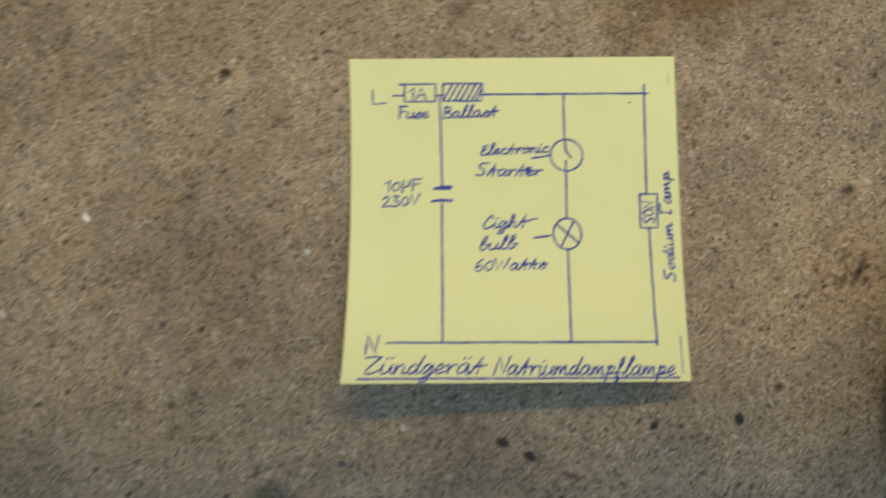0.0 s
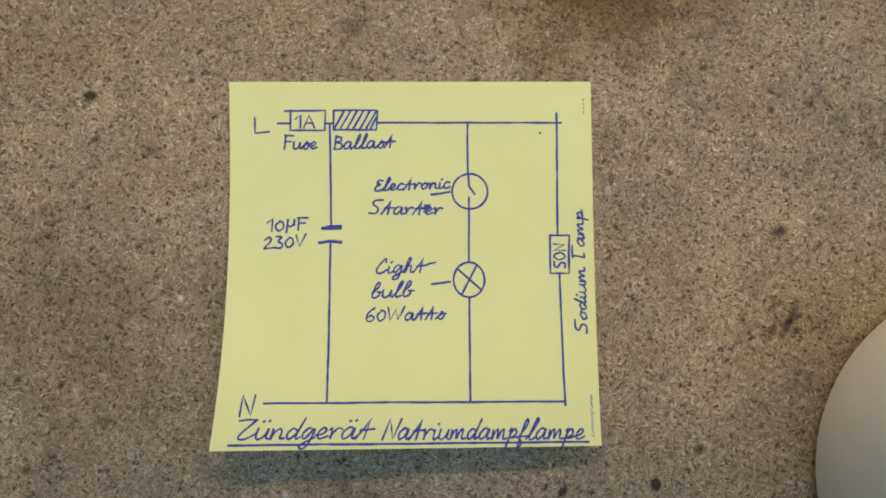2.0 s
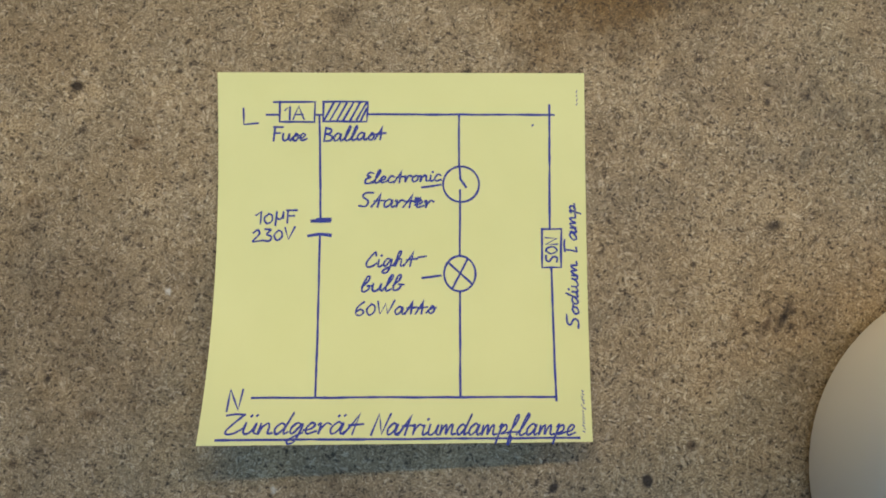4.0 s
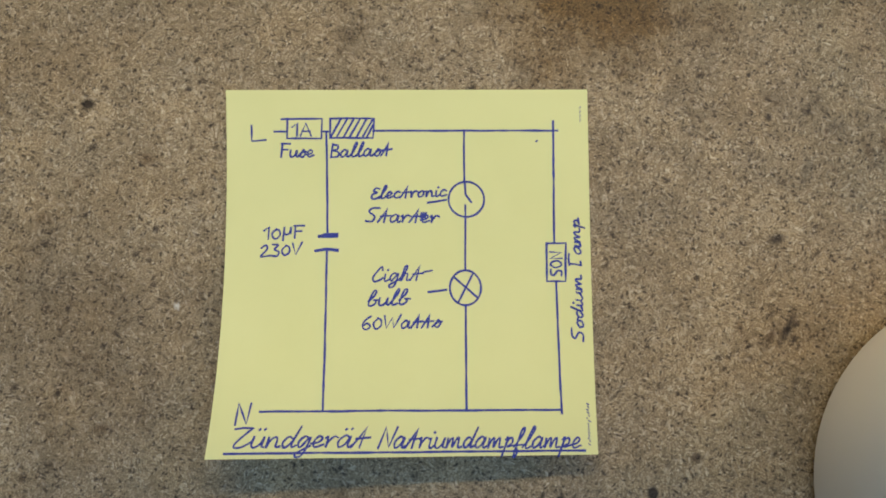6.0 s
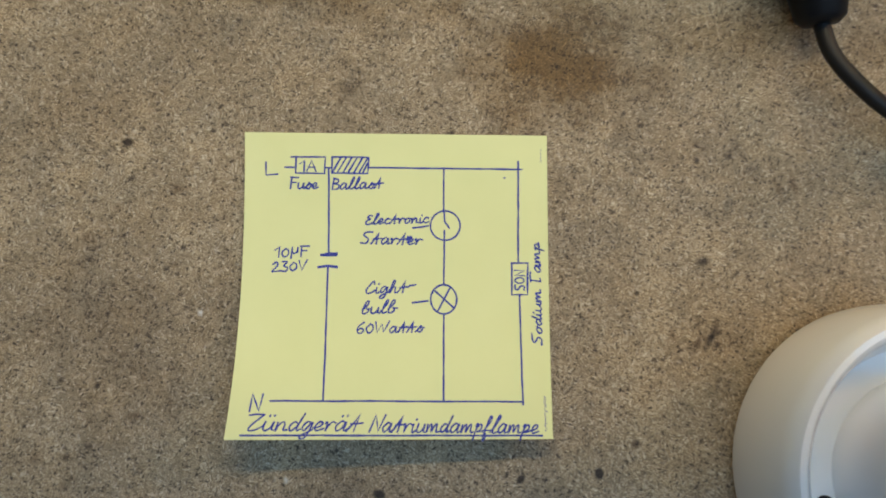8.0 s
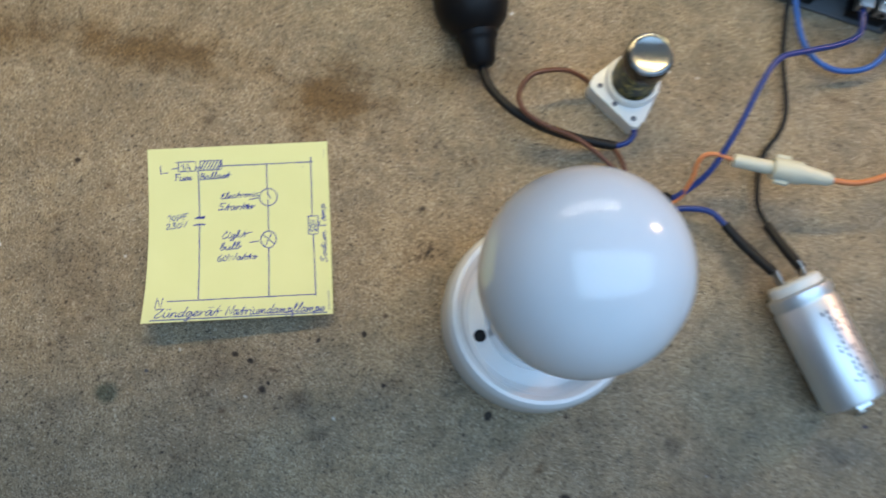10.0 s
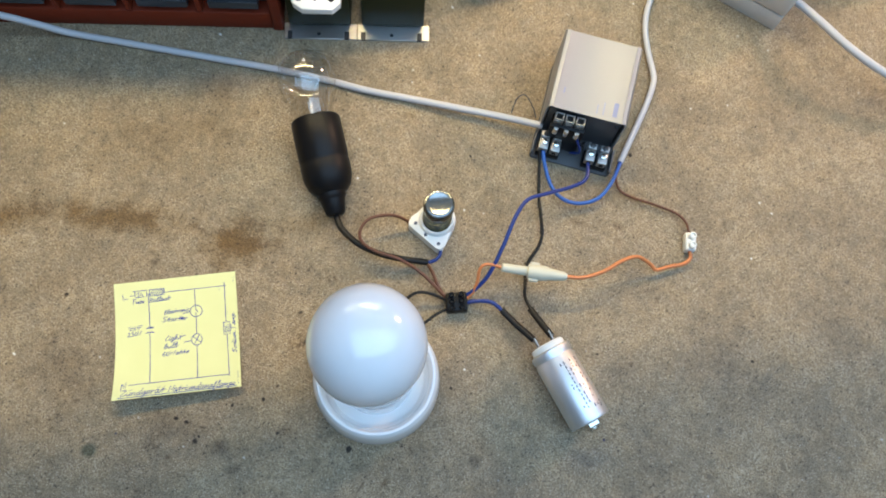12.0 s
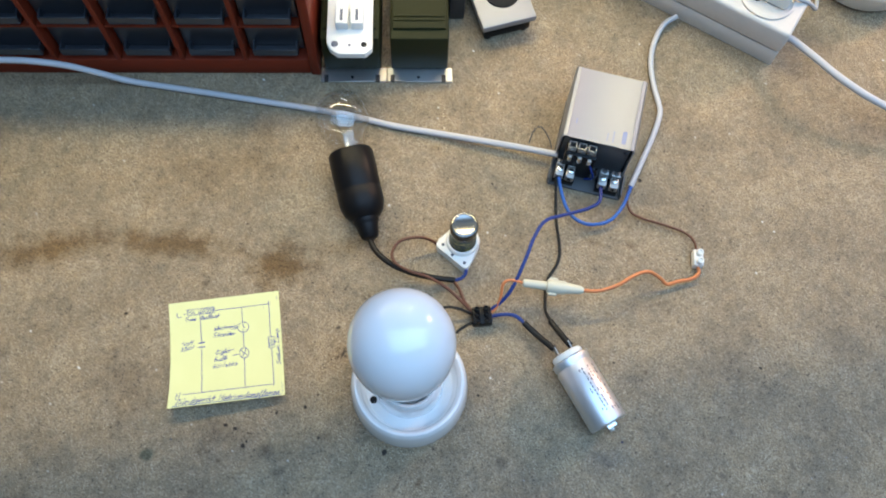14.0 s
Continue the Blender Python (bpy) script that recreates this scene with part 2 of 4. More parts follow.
    # small black drops and burns
    for x, y, r in ((-0.0672, 0.0352, 0.0013), (0.0500, -0.0455, 0.0013), (0.0310, -0.0468, 0.0011), (-0.003, -0.0505, 0.0015), (0.003, -0.0535, 0.0013),
                    (0.0075, -0.0655, 0.0020), (0.010, -0.063, 0.0010), (0.099, -0.082, 0.0020), (0.262, -0.043, 0.0010), (0.166, -0.053, 0.0012),
                    (0.362, -0.060, 0.0012), (0.128, -0.117, 0.0024), (0.057, -0.067, 0.0011), (0.310, 0.090, 0.0017), (0.200, 0.101, 0.0010)):
        stain(x, y, r * 1.3, r * 1.0, 2000 * (x + 2 * y), 0.95, black, 0.5, 0.75)
    # brown and grey flecks, scratches and smears
    for x, y, rx, ry, turn, amount, tint in ((0.162, 0.136, 0.0050, 0.0040, 0, 0.40, (0.50, 0.38, 0.24)), (0.192, 0.076, 0.0016, 0.0026, 30, 0.6, (0.35, 0.26, 0.18)),
                                             (0.267, 0.045, 0.0150, 0.0030, -28, 0.45, (0.42, 0.30, 0.18)), (0.292, 0.040, 0.0075, 0.0040, -35, 0.60, (0.36, 0.25, 0.15)),
                                             (0.366, -0.127, 0.0020, 0.0055, 8, 0.60, (0.38, 0.38, 0.38)), (0.356, -0.144, 0.0036, 0.0036, 0, 0.55, (0.36, 0.36, 0.36)),
                                             (0.104, -0.105, 0.0060, 0.0012, 50, 0.75, (0.26, 0.25, 0.25)), (0.111, -0.118, 0.0060, 0.0014, 52, 0.75, (0.26, 0.25, 0.25)),
                                             (0.013, -0.058, 0.0040, 0.0012, -15, 0.8, (0.26, 0.18, 0.12)), (-0.009, -0.073, 0.0034, 0.0020, 10, 0.7, (0.30, 0.26, 0.24)),
                                             (0.065, -0.055, 0.0012, 0.0030, 0, 0.6, (0.40, 0.28, 0.18)), (0.101, 0.026, 0.0012, 0.0050, 12, 0.6, (0.34, 0.27, 0.22)),
                                             (-0.085, -0.042, 0.0026, 0.0022, 0, 0.55, (0.40, 0.28, 0.20)), (-0.078, -0.042, 0.0011, 0.0013, 0, 0.8, (0.20, 0.15, 0.12)),
                                             (-0.062, -0.032, 0.0050, 0.0014, 8, 0.55, (0.38, 0.27, 0.18)), (-0.070, -0.024, 0.0022, 0.0014, 0, 0.4, (0.42, 0.33, 0.25)),
                                             (0.075, -0.014, 0.0014, 0.0050, -28, 0.75, (0.22, 0.17, 0.14)), (0.084, 0.021, 0.0016, 0.0034, -20, 0.55, (0.32, 0.35, 0.42)),
                                             (0.069, -0.012, 0.0013, 0.0052, 25, 0.50, (0.36, 0.28, 0.22)), (0.265, -0.042, 0.0012, 0.0040, 20, 0.5, (0.40, 0.32, 0.26)),
                                             (0.286, -0.082, 0.0040, 0.0016, 30, 0.4, (0.42, 0.38, 0.35)), (0.302, -0.006, 0.0140, 0.0016, 4, 0.35, (0.42, 0.36, 0.30)),
                                             (0.053, -0.104, 0.0040, 0.0014, 60, 0.5, (0.36, 0.34, 0.32))):
        stain(x, y, rx, ry, turn, amount, tint, 0.85, 0.8)
    stain(-0.039, -0.055, 0.0011, 0.0010, 0, 0.9, blue, 0.5, 0.3)
    stain(0.2565, -0.0965, 0.0012, 0.0011, 0, 0.95, (0.1, 0.12, 0.5), 0.5, 0.3)
    for tint, fac in spread.items():
        wood = m.mix(fac, wood, tint, "MULTIPLY")
    rough = m.ramp(broad, (0.3, 0.52), (0.7, 0.68))
    m.set(Base_Color=wood, Roughness=rough, Specular_IOR_Level=0.3)
    h = m.math("ADD", m.math("MULTIPLY", tone, 0.6), m.math("MULTIPLY", fine, 0.5))
    return m.bump(h, 0.35, 0.0003).m


def paper_material():
    m = Mat("yellow_paper")
    col = m.mix(m.noise(60, 4), (0.625, 0.645, 0.315), (0.685, 0.70, 0.37))
    fibre = m.noise(3000, 2)
    return m.set(Base_Color=col, Roughness=0.75, Specular_IOR_Level=0.2).bump(fibre, 0.06, 0.0001).m


def ink_material():
    m = Mat("blue_ink")
    col = m.mix(m.noise(900, 3), (0.008, 0.016, 0.20), (0.020, 0.036, 0.34))
    return m.set(Base_Color=col, Roughness=0.5).m


def opal_material():
    m = Mat("opal_glass")
    col = m.mix(m.noise(30, 3), (0.88, 0.88, 0.90), (0.85, 0.855, 0.885))
    return m.set(Base_Color=col, Roughness=0.15, Specular_IOR_Level=0.85, Subsurface_Weight=0.25, Subsurface_Radius=(0.01, 0.01, 0.01), Subsurface_Scale=1.0).m


def clear_glass():
    m = Mat("clear_glass")
    glossy = m.add("ShaderNodeBsdfGlossy", Roughness=0.03)
    clear = m.add("ShaderNodeBsdfTransparent")
    clear.inputs["Color"].default_value = (0.97, 0.97, 0.965, 1)
    facing = m.add("ShaderNodeLayerWeight", Blend=0.25)
    gloss = m.math("MULTIPLY_ADD", m.math("POWER", facing.outputs["Facing"], 2.0), 0.5, 0.10)
    mx = m.add("ShaderNodeMixShader")
    m.link(gloss, mx.inputs[0])
    m.link(clear.outputs[0], mx.inputs[1])
    m.link(glossy.outputs[0], mx.inputs[2])
    m.link(mx.outputs[0], m.t.nodes["Material Output"].inputs["Surface"])
    return m.m


def drawer_plastic():
    m = Mat("smoky_drawer_plastic")
    col = m.mix(m.noise(60, 3), (0.020, 0.023, 0.030), (0.042, 0.047, 0.058))
    return m.set(Base_Color=col, Roughness=0.28, Coat_Weight=0.3).m


def label_wrap():
    """The printed sleeve of the starter: olive and yellow with dark print."""
    m = Mat("starter_sleeve")
    n = m.noise(300, 3)
    col = m.ramp(n, (0.42, (0.014, 0.018, 0.007)), (0.54, (0.085, 0.085, 0.020)), (0.72, (0.42, 0.34, 0.09)))
    return m.set(Base_Color=col, Roughness=0.38, Specular_IOR_Level=0.2).m


def brushed(name, colour, rough, stretch=(40, 900, 40)):
    m = Mat(name)
    n = m.noise(1.0, 4, src=m.mapping(stretch))
    n2 = m.noise(50, 3)
    col = m.mix(n2, tuple(c * 0.86 for c in colour), colour)
    m.set(Base_Color=col, Metallic=1.0, Roughness=m.math("MULTIPLY_ADD", n, 0.18, rough - 0.06))
    return m.bump(n, 0.08, 0.0001).m


BOARD, PAPER, INK, OPAL, GLASS = board_material(), paper_material(), ink_material(), opal_material(), clear_glass()
PORCELAIN = plain("glazed_porcelain", (0.80, 0.81, 0.82), 0.16, grain=120, vary=0.04, bump=0.03, coat=0.4)
WHITE_PLASTIC = plain("white_plastic", (0.74, 0.74, 0.71), 0.38, vary=0.05)
BEIGE_PLASTIC = plain("aged_beige_plastic", (0.62, 0.58, 0.53), 0.5, grain=250, vary=0.16)
CREAM_PLASTIC = plain("cream_nylon", (0.55, 0.53, 0.42), 0.35, vary=0.07)
BLACK_PLASTIC = plain("black_plastic", (0.006, 0.006, 0.007), 0.42, vary=0.3, spec=0.18)
GLOSS_BLACK = plain("gloss_black_cap", (0.010, 0.012, 0.010), 0.2, vary=0.2, bump=0.02, spec=1.0)
BRIGHT_TOP = plain("polished_grey_metal_top", (0.30, 0.30, 0.29), 0.16, metal=1.0, vary=0.1)
BLACK_RUBBER = plain("black_cable_sheath", (0.007, 0.0065, 0.0065), 0.5, vary=0.3, spec=0.3)
WHITE_SHEATH = plain("white_cable_sheath", (0.47, 0.47, 0.49), 0.42, vary=0.08)
BLUE_WIRE = plain("blue_wire", (0.006, 0.026, 0.17), 0.38, vary=0.15)
LIGHT_BLUE_WIRE = plain("light_blue_wire", (0.030, 0.105, 0.38), 0.38, vary=0.15)
BROWN_WIRE = plain("brown_wire", (0.10, 0.034, 0.014), 0.42, vary=0.15)
ORANGE_WIRE = plain("orange_wire", (0.52, 0.18, 0.06), 0.4, vary=0.12)
ALU = plain("anodised_aluminium", (0.30, 0.305, 0.32), 0.52, metal=0.5, grain=700, vary=0.06)
CAN = brushed("aluminium_can", (0.86, 0.88, 0.91), 0.42, (60, 60, 900))
ZINC = plain("zinc_plate", (0.60, 0.60, 0.60), 0.38, metal=1.0, vary=0.12)
NICKEL = plain("nickel_screw", (0.72, 0.71, 0.68), 0.22, metal=1.0, vary=0.1)
STEEL_PLATE = plain("grey_steel_plate", (0.10, 0.103, 0.11), 0.45, metal=0.4, vary=0.2)
DARK_METAL = plain("dark_core_metal", (0.045, 0.045, 0.048), 0.4, metal=0.3, vary=0.2)
OLIVE = plain("olive_lacquer", (0.024, 0.026, 0.010), 0.5, grain=300, vary=0.25, spec=0.1)
RED_PLASTIC = plain("rust_red_plastic", (0.17, 0.027, 0.011), 0.5, grain=300, vary=0.12, spec=0.12)
DRAWER, SLEEVE = drawer_plastic(), label_wrap()
PRINT_GREY = plain("grey_print", (0.10, 0.11, 0.14), 0.5)
PRINT_BLUE = plain("faded_blue_print", (0.22, 0.25, 0.40), 0.5)
WALL_PAINT = plain("wall_paint", (0.55, 0.53, 0.49), 0.8, grain=60, vary=0.06)
FLOOR_CONCRETE = plain("concrete_floor", (0.24, 0.23, 0.22), 0.8, grain=50, vary=0.15)
WOOD_LEG = plain("bench_timber", (0.30, 0.20, 0.11), 0.6, grain=80, vary=0.2)
TIN = plain("tinned_lead", (0.36, 0.36, 0.355), 0.42, metal=0.8)


# ---- mesh helpers ----
def finish(name, bm, material, parent=None, label="", smooth=40):
    """Links a bmesh as one mesh object."""
    me = bpy.data.meshes.new(name)
    bmesh.ops.recalc_face_normals(bm, faces=bm.faces)
    lim = math.cos(radians(smooth))
    for f in bm.faces:
        f.smooth = smooth > 0
    for e in bm.edges:
        if len(e.link_faces) == 2 and e.link_faces[0].normal.dot(e.link_faces[1].normal) < lim:
            e.smooth = False
    bm.to_mesh(me)
    bm.free()
    me.materials.append(material)
    ob = new(name, me)
    if parent is not None:
        ob.parent = parent
    if label:
        tagged(ob, label)
    return ob


def part(name, bm, material, parent, label=""):
    return finish(name, bm, material, parent, label)


def thing(name, m, label, category, group="", kind=""):
    ob = new(name)
    ob.empty_display_size = 0.02
    ob.matrix_world = m
    return tagged(ob, label, category, group, kind)


def box(bm, x0, x1, y0, y1, z0, z1, bevel=0.0, segs=2, m=None):
    r = bmesh.ops.create_cube(bm, size=1.0)
    vs = r["verts"]
    for v in vs:
        v.co = Vector(((x0 + x1) / 2 + v.co.x * (x1 - x0), (y0 + y1) / 2 + v.co.y * (y1 - y0), (z0 + z1) / 2 + v.co.z * (z1 - z0)))
    if bevel:
        es = {e for v in vs for e in v.link_edges}
        vs = bmesh.ops.bevel(bm, geom=list(es), offset=bevel, segments=segs, affect="EDGES", profile=0.5)["verts"]
    if m is not None:
        bmesh.ops.transform(bm, matrix=m, verts=list({v for v in vs}))
    return bm


def lathe(bm, profile, n=48, m=None, close=False):
    """Turns (r, z) round the z axis."""
    rings = []
    for r, z in profile:
        if r < 1e-6:
            rings.append([bm.verts.new((0, 0, z))])
        else:
            rings.append([bm.verts.new((r * math.cos(2 * math.pi * i / n), r * math.sin(2 * math.pi * i / n), z)) for i in range(n)])
    pairs = list(zip(rings, rings[1:])) + ([(rings[-1], rings[0])] if close else [])
    for a, b in pairs:
        for i in range(n):
            j = (i + 1) % n
            if len(a) == 1 and len(b) == 1:
                continue
            if len(a) == 1:
                bm.faces.new((a[0], b[j], b[i]))
            elif len(b) == 1:
                bm.faces.new((a[i], a[j], b[0]))
            else:
                bm.faces.new((a[i], a[j], b[j], b[i]))
    if m is not None:
        bmesh.ops.transform(bm, matrix=m, verts=[v for ring in rings for v in ring])
    return bm


def rounded(points, steps=8):
    """A smooth line through the points."""
    p = [Vector(q) for q in points]
    p = [p[0] * 2 - p[1], *p, p[-1] * 2 - p[-2]]
    out = []
    for a, b, c, d in zip(p, p[1:], p[2:], p[3:]):
        for k in range(steps):
            t = k / steps
            out.append(0.5 * (2 * b + (c - a) * t + (2 * a - 5 * b + 4 * c - d) * t * t + (3 * b - a - 3 * c + d) * t ** 3))
    out.append(p[-2])
    return out


def tube(bm, points, r, n=10, steps=8, r_end=None):
    """A round cable along a smooth line."""
    line = rounded(points, steps)
    rings, up = [], Vector((0, 0, 1))
    for i, q in enumerate(line):
        d = (line[min(i + 1, len(line) - 1)] - line[max(i - 1, 0)]).normalized()
        side = d.cross(up)
        side = side.normalized() if side.length > 1e-4 else Vector((1, 0, 0))
        top = side.cross(d).normalized()
        rad = r if r_end is None else r + (r_end - r) * i / (len(line) - 1)
        rings.append([bm.verts.new(q + (side * math.cos(2 * math.pi * k / n) + top * math.sin(2 * math.pi * k / n)) * rad) for k in range(n)])
    for a, b in zip(rings, rings[1:]):
        for k in range(n):
            j = (k + 1) % n
            bm.faces.new((a[k], a[j], b[j], b[k]))
    bm.faces.new(rings[0][::-1])
    bm.faces.new(rings[-1])
    return bm


def prism(bm, outline, z0, z1, bevel=0.0, m=None):
    """An upright prism over a flat outline."""
    lo = [bm.verts.new((x, y, z0)) for x, y in outline]
    hi = [bm.verts.new((x, y, z1)) for x, y in outline]
    n = len(lo)
    fs = [bm.faces.new(lo[::-1]), bm.faces.new(hi)]
    for i in range(n):
        j = (i + 1) % n
        fs.append(bm.faces.new((lo[i], lo[j], hi[j], hi[i])))
    vs = lo + hi
    if bevel:
        es = {e for f in fs[1:2] for e in f.edges}
        bmesh.ops.bevel(bm, geom=list(es), offset=bevel, segments=2, affect="EDGES", profile=0.5)
    if m is not None:
        bmesh.ops.transform(bm, matrix=m, verts=list(bm.verts))
    return bm


def B():
    return bmesh.new()


def wire(points, r, material, name, label, category="wire", group="wires of the circuit"):
    ob = finish(name, tube(B(), points, r), material)
    return tagged(ob, label, category, group)


# ---- room ----
def slab(name, x0, x1, y0, y1, z0, z1, material, label, category):
    return tagged(finish(name, box(B(), x0, x1, y0, y1, z0, z1), material), label, category, "", "structure")


FLOOR_Z = -0.9
slab("floor", -1.9, 2.3, -1.7, 2.5, FLOOR_Z - 0.1, FLOOR_Z, FLOOR_CONCRETE, "grey concrete workshop floor", "floor")
slab("ceiling", -1.9, 2.3, -1.7, 2.5, 1.65, 1.75, WALL_PAINT, "plain pale workshop ceiling", "ceiling")
slab("wall_north", -1.9, 2.3, 2.4, 2.5, FLOOR_Z, 1.65, WALL_PAINT, "plain painted workshop wall", "wall")
slab("wall_west", -1.9, -1.8, -1.6, 2.4, FLOOR_Z, 1.65, WALL_PAINT, "plain painted workshop wall", "wall")
slab("wall_east", 2.2, 2.3, -1.6, 2.4, FLOOR_Z, 1.65, WALL_PAINT, "plain painted workshop wall", "wall")
slab("wall_south", -1.9, 2.3, -1.7, -1.6, FLOOR_Z, 1.65, WALL_PAINT, "plain painted workshop wall", "wall")
# an unseen board added over the bench; its edge ends the warm light
slab("light_cutoff_board", -0.7, 1.0, 0.246, 0.254, 0.362, 0.80, WALL_PAINT, "unseen pale board added to cut off the bench tube light", "lamp board")

bench = thing("workbench", pose(0, 0, 0), "worn particle board workbench with oil stains and burns", "workbench", "", "structure")
part("tabletop", box(B(), -0.95, 1.45, -0.34, 0.72, -0.028, 0.0, 0.0015), BOARD, bench, "stained particle board top")
for lx in (-0.88, 1.38):
    for ly in (-0.28, 0.66):
        part("leg", box(B(), lx - 0.035, lx + 0.035, ly - 0.035, ly + 0.035, FLOOR_Z, -0.028, 0.003), WOOD_LEG, bench)


# ---- sticky note with the hand-drawn circuit ----
def note_z(x, y):
    s = min(1.0, max(0.0, (0.038 - y) / 0.075))
    return 0.0008 + (0.0073 - 0.060 * x) * s ** 3.1


note = thing("sticky_note", pose(0, 0, 0), "yellow sticky note with a hand-drawn blue circuit, lower edge lifted", "sticky note")
bm = B()
NX, NY = 16, 24
grid = []
for k in (0, 1):
    for j in range(NY + 1):
        for i in range(NX + 1):
            x, y = -0.038 + 0.076 * i / NX, 0.038 - 0.0748 * j / NY
            t = j / NY
            x += (0.0030 * t * (1 - t) - 0.0003 * t ** 3) * (1 - i / NX)
            grid.append(bm.verts.new((x, y, note_z(x, y) - 0.00035 * k)))
W = NX + 1
H = W * (NY + 1)
for j in range(NY):
    for i in range(NX):
        a = j * W + i
        bm.faces.new([grid[q] for q in (a, a + W, a + W + 1, a + 1)])
        bm.faces.new([grid[H + q] for q in (a, a + 1, a + W + 1, a + W)])
for i in range(NX):
    for a in (i, NY * W + i):
        bm.faces.new([grid[q] for q in (a, a + 1, H + a + 1, H + a)])
for j in range(NY):
    for a in (j * W, j * W + NX):
        bm.faces.new([grid[q] for q in (a, a + W, H + a + W, H + a)])
part("paper_sheet", bm, PAPER, note)

PEN = 0.00023


def ink(strokes, name, label="", pen=PEN):
    """Pen strokes, each a line of (x, y) in millimetres on the note, as ribbons lying on the paper."""
    bm = B()
    for line in strokes:
        pts = []
        for (ax, ay), (bx, by) in zip(line, line[1:]):
            n = max(1, int(math.hypot(bx - ax, by - ay) / 1.5))
            pts += [Vector((ax + (bx - ax) * k / n, ay + (by - ay) * k / n)) * 0.001 for k in range(n)]
        pts.append(Vector(line[-1]) * 0.001)
        if len(pts) < 2:
            continue
        rows = []
        for i, q in enumerate(pts):
            d = pts[min(i + 1, len(pts) - 1)] - pts[max(i - 1, 0)]
            d = d.normalized() if d.length > 1e-9 else Vector((1, 0))
            w = pen * (0.85 + 0.3 * noise.noise((q.x * 900, q.y * 900, 0.3)))
            side = Vector((-d.y, d.x)) * w
            if i in (0, len(pts) - 1):
                q = q + d * pen * (0.7 if i else -0.7)
            rows.append([bm.verts.new((p.x, p.y, note_z(p.x, p.y) + 0.00007)) for p in (q + side, q - side)])
        for a, b in zip(rows, rows[1:]):
            bm.faces.new((a[0], a[1], b[1], b[0]))
    return part(name, bm, INK, note, label)


def wobble(line, amp=0.10):
    """Gives a straight pen line a slight hand-drawn waver."""
    out = []
    for (ax, ay), (bx, by) in zip(line, line[1:]):
        n = max(2, int(math.hypot(bx - ax, by - ay) / 3))
        for k in range(n):
            t = k / n
            x, y = ax + (bx - ax) * t, ay + (by - ay) * t
            out.append((x + amp * noise.noise((x * 0.2, y * 0.2, 1.0)), y + amp * noise.noise((x * 0.2, y * 0.2, 5.0))))
    out.append(line[-1])
    return out


def ring(cx, cy, rx, ry, n=28, start=1.2):
    return [(cx + rx * (1 + 0.02 * math.sin(3 * k / n)) * math.cos(start + 2 * math.pi * k / n * 1.02), cy + ry * math.sin(start + 2 * math.pi * k / n * 1.02)) for k in range(n + 1)]


GLYPHS = {}


def glyph(ch, width, *strokes):
    """A handwritten letter: strokes in a cell with small letters 0.5 high, capitals 1 high. A stroke that starts with None is angular."""
    GLYPHS[ch] = (width, strokes)


glyph("L", 0.75, (None, (0.05, 1.0), (0.08, 0.02), (0.72, 0.10)))
glyph("1", 0.45, (None, (0.05, 0.68), (0.32, 1.0), (0.32, 0.0)))
glyph("A", 0.72, (None, (0.05, 0.0), (0.32, 1.0), (0.62, 0.0)), (None, (0.14, 0.36), (0.55, 0.36)))
glyph("F", 0.62, (None, (0.12, 0.0), (0.12, 1.0)), (None, (0.05, 1.0), (0.60, 0.98)), (None, (0.12, 0.55), (0.48, 0.55)))
glyph("u", 0.55, ((0.05, 0.5), (0.06, 0.12), (0.2, 0.0), (0.38, 0.18), (0.44, 0.5), (0.44, 0.1), (0.55, 0.02)))
glyph("s", 0.50, ((0.0, 0.04), (0.20, 0.36), (0.30, 0.54), (0.44, 0.30), (0.30, 0.0), (0.12, 0.14), (0.28, 0.36), (0.52, 0.40)))
glyph("e", 0.48, ((0.0, 0.18), (0.25, 0.24), (0.36, 0.42), (0.22, 0.52), (0.08, 0.28), (0.18, 0.02), (0.48, 0.14)))
glyph("B", 0.60, (None, (0.10, 1.0), (0.08, 0.0)), ((0.10, 0.95), (0.42, 0.85), (0.40, 0.6), (0.12, 0.52), (0.50, 0.38), (0.48, 0.06), (0.08, 0.02)))
glyph("a", 0.60, ((0.42, 0.44), (0.26, 0.54), (0.06, 0.28), (0.14, 0.0), (0.34, 0.14), (0.46, 0.50), (0.44, 0.12), (0.50, 0.0), (0.60, 0.08)))
glyph("l", 0.40, ((0.0, 0.05), (0.22, 0.45), (0.38, 0.92), (0.30, 1.04), (0.18, 0.55), (0.14, 0.12), (0.22, 0.0), (0.40, 0.10)))
glyph("t", 0.58, (None, (0.0, 0.0), (0.22, 0.50), (0.38, 0.98), (0.34, 0.45), (0.33, 0.0)), (None, (0.10, 0.40), (0.62, 0.46)))
glyph("E", 0.54, ((0.50, 0.80), (0.28, 0.86), (0.16, 0.64), (0.38, 0.50), (0.12, 0.36), (0.10, 0.04), (0.34, 0.0), (0.56, 0.14)))
glyph("c", 0.44, ((0.40, 0.44), (0.22, 0.52), (0.06, 0.24), (0.18, 0.0), (0.44, 0.10)))
glyph("r", 0.46, ((0.0, 0.42), (0.08, 0.48), (0.11, 0.0), (0.15, 0.26), (0.30, 0.50), (0.46, 0.44)))
glyph("o", 0.50, ((0.26, 0.50), (0.06, 0.28), (0.16, 0.0), (0.38, 0.14), (0.36, 0.44), (0.22, 0.50), (0.50, 0.42)))
glyph("n", 0.58, ((0.06, 0.48), (0.08, 0.0), (0.14, 0.32), (0.30, 0.50), (0.40, 0.36), (0.42, 0.06), (0.58, 0.06)))
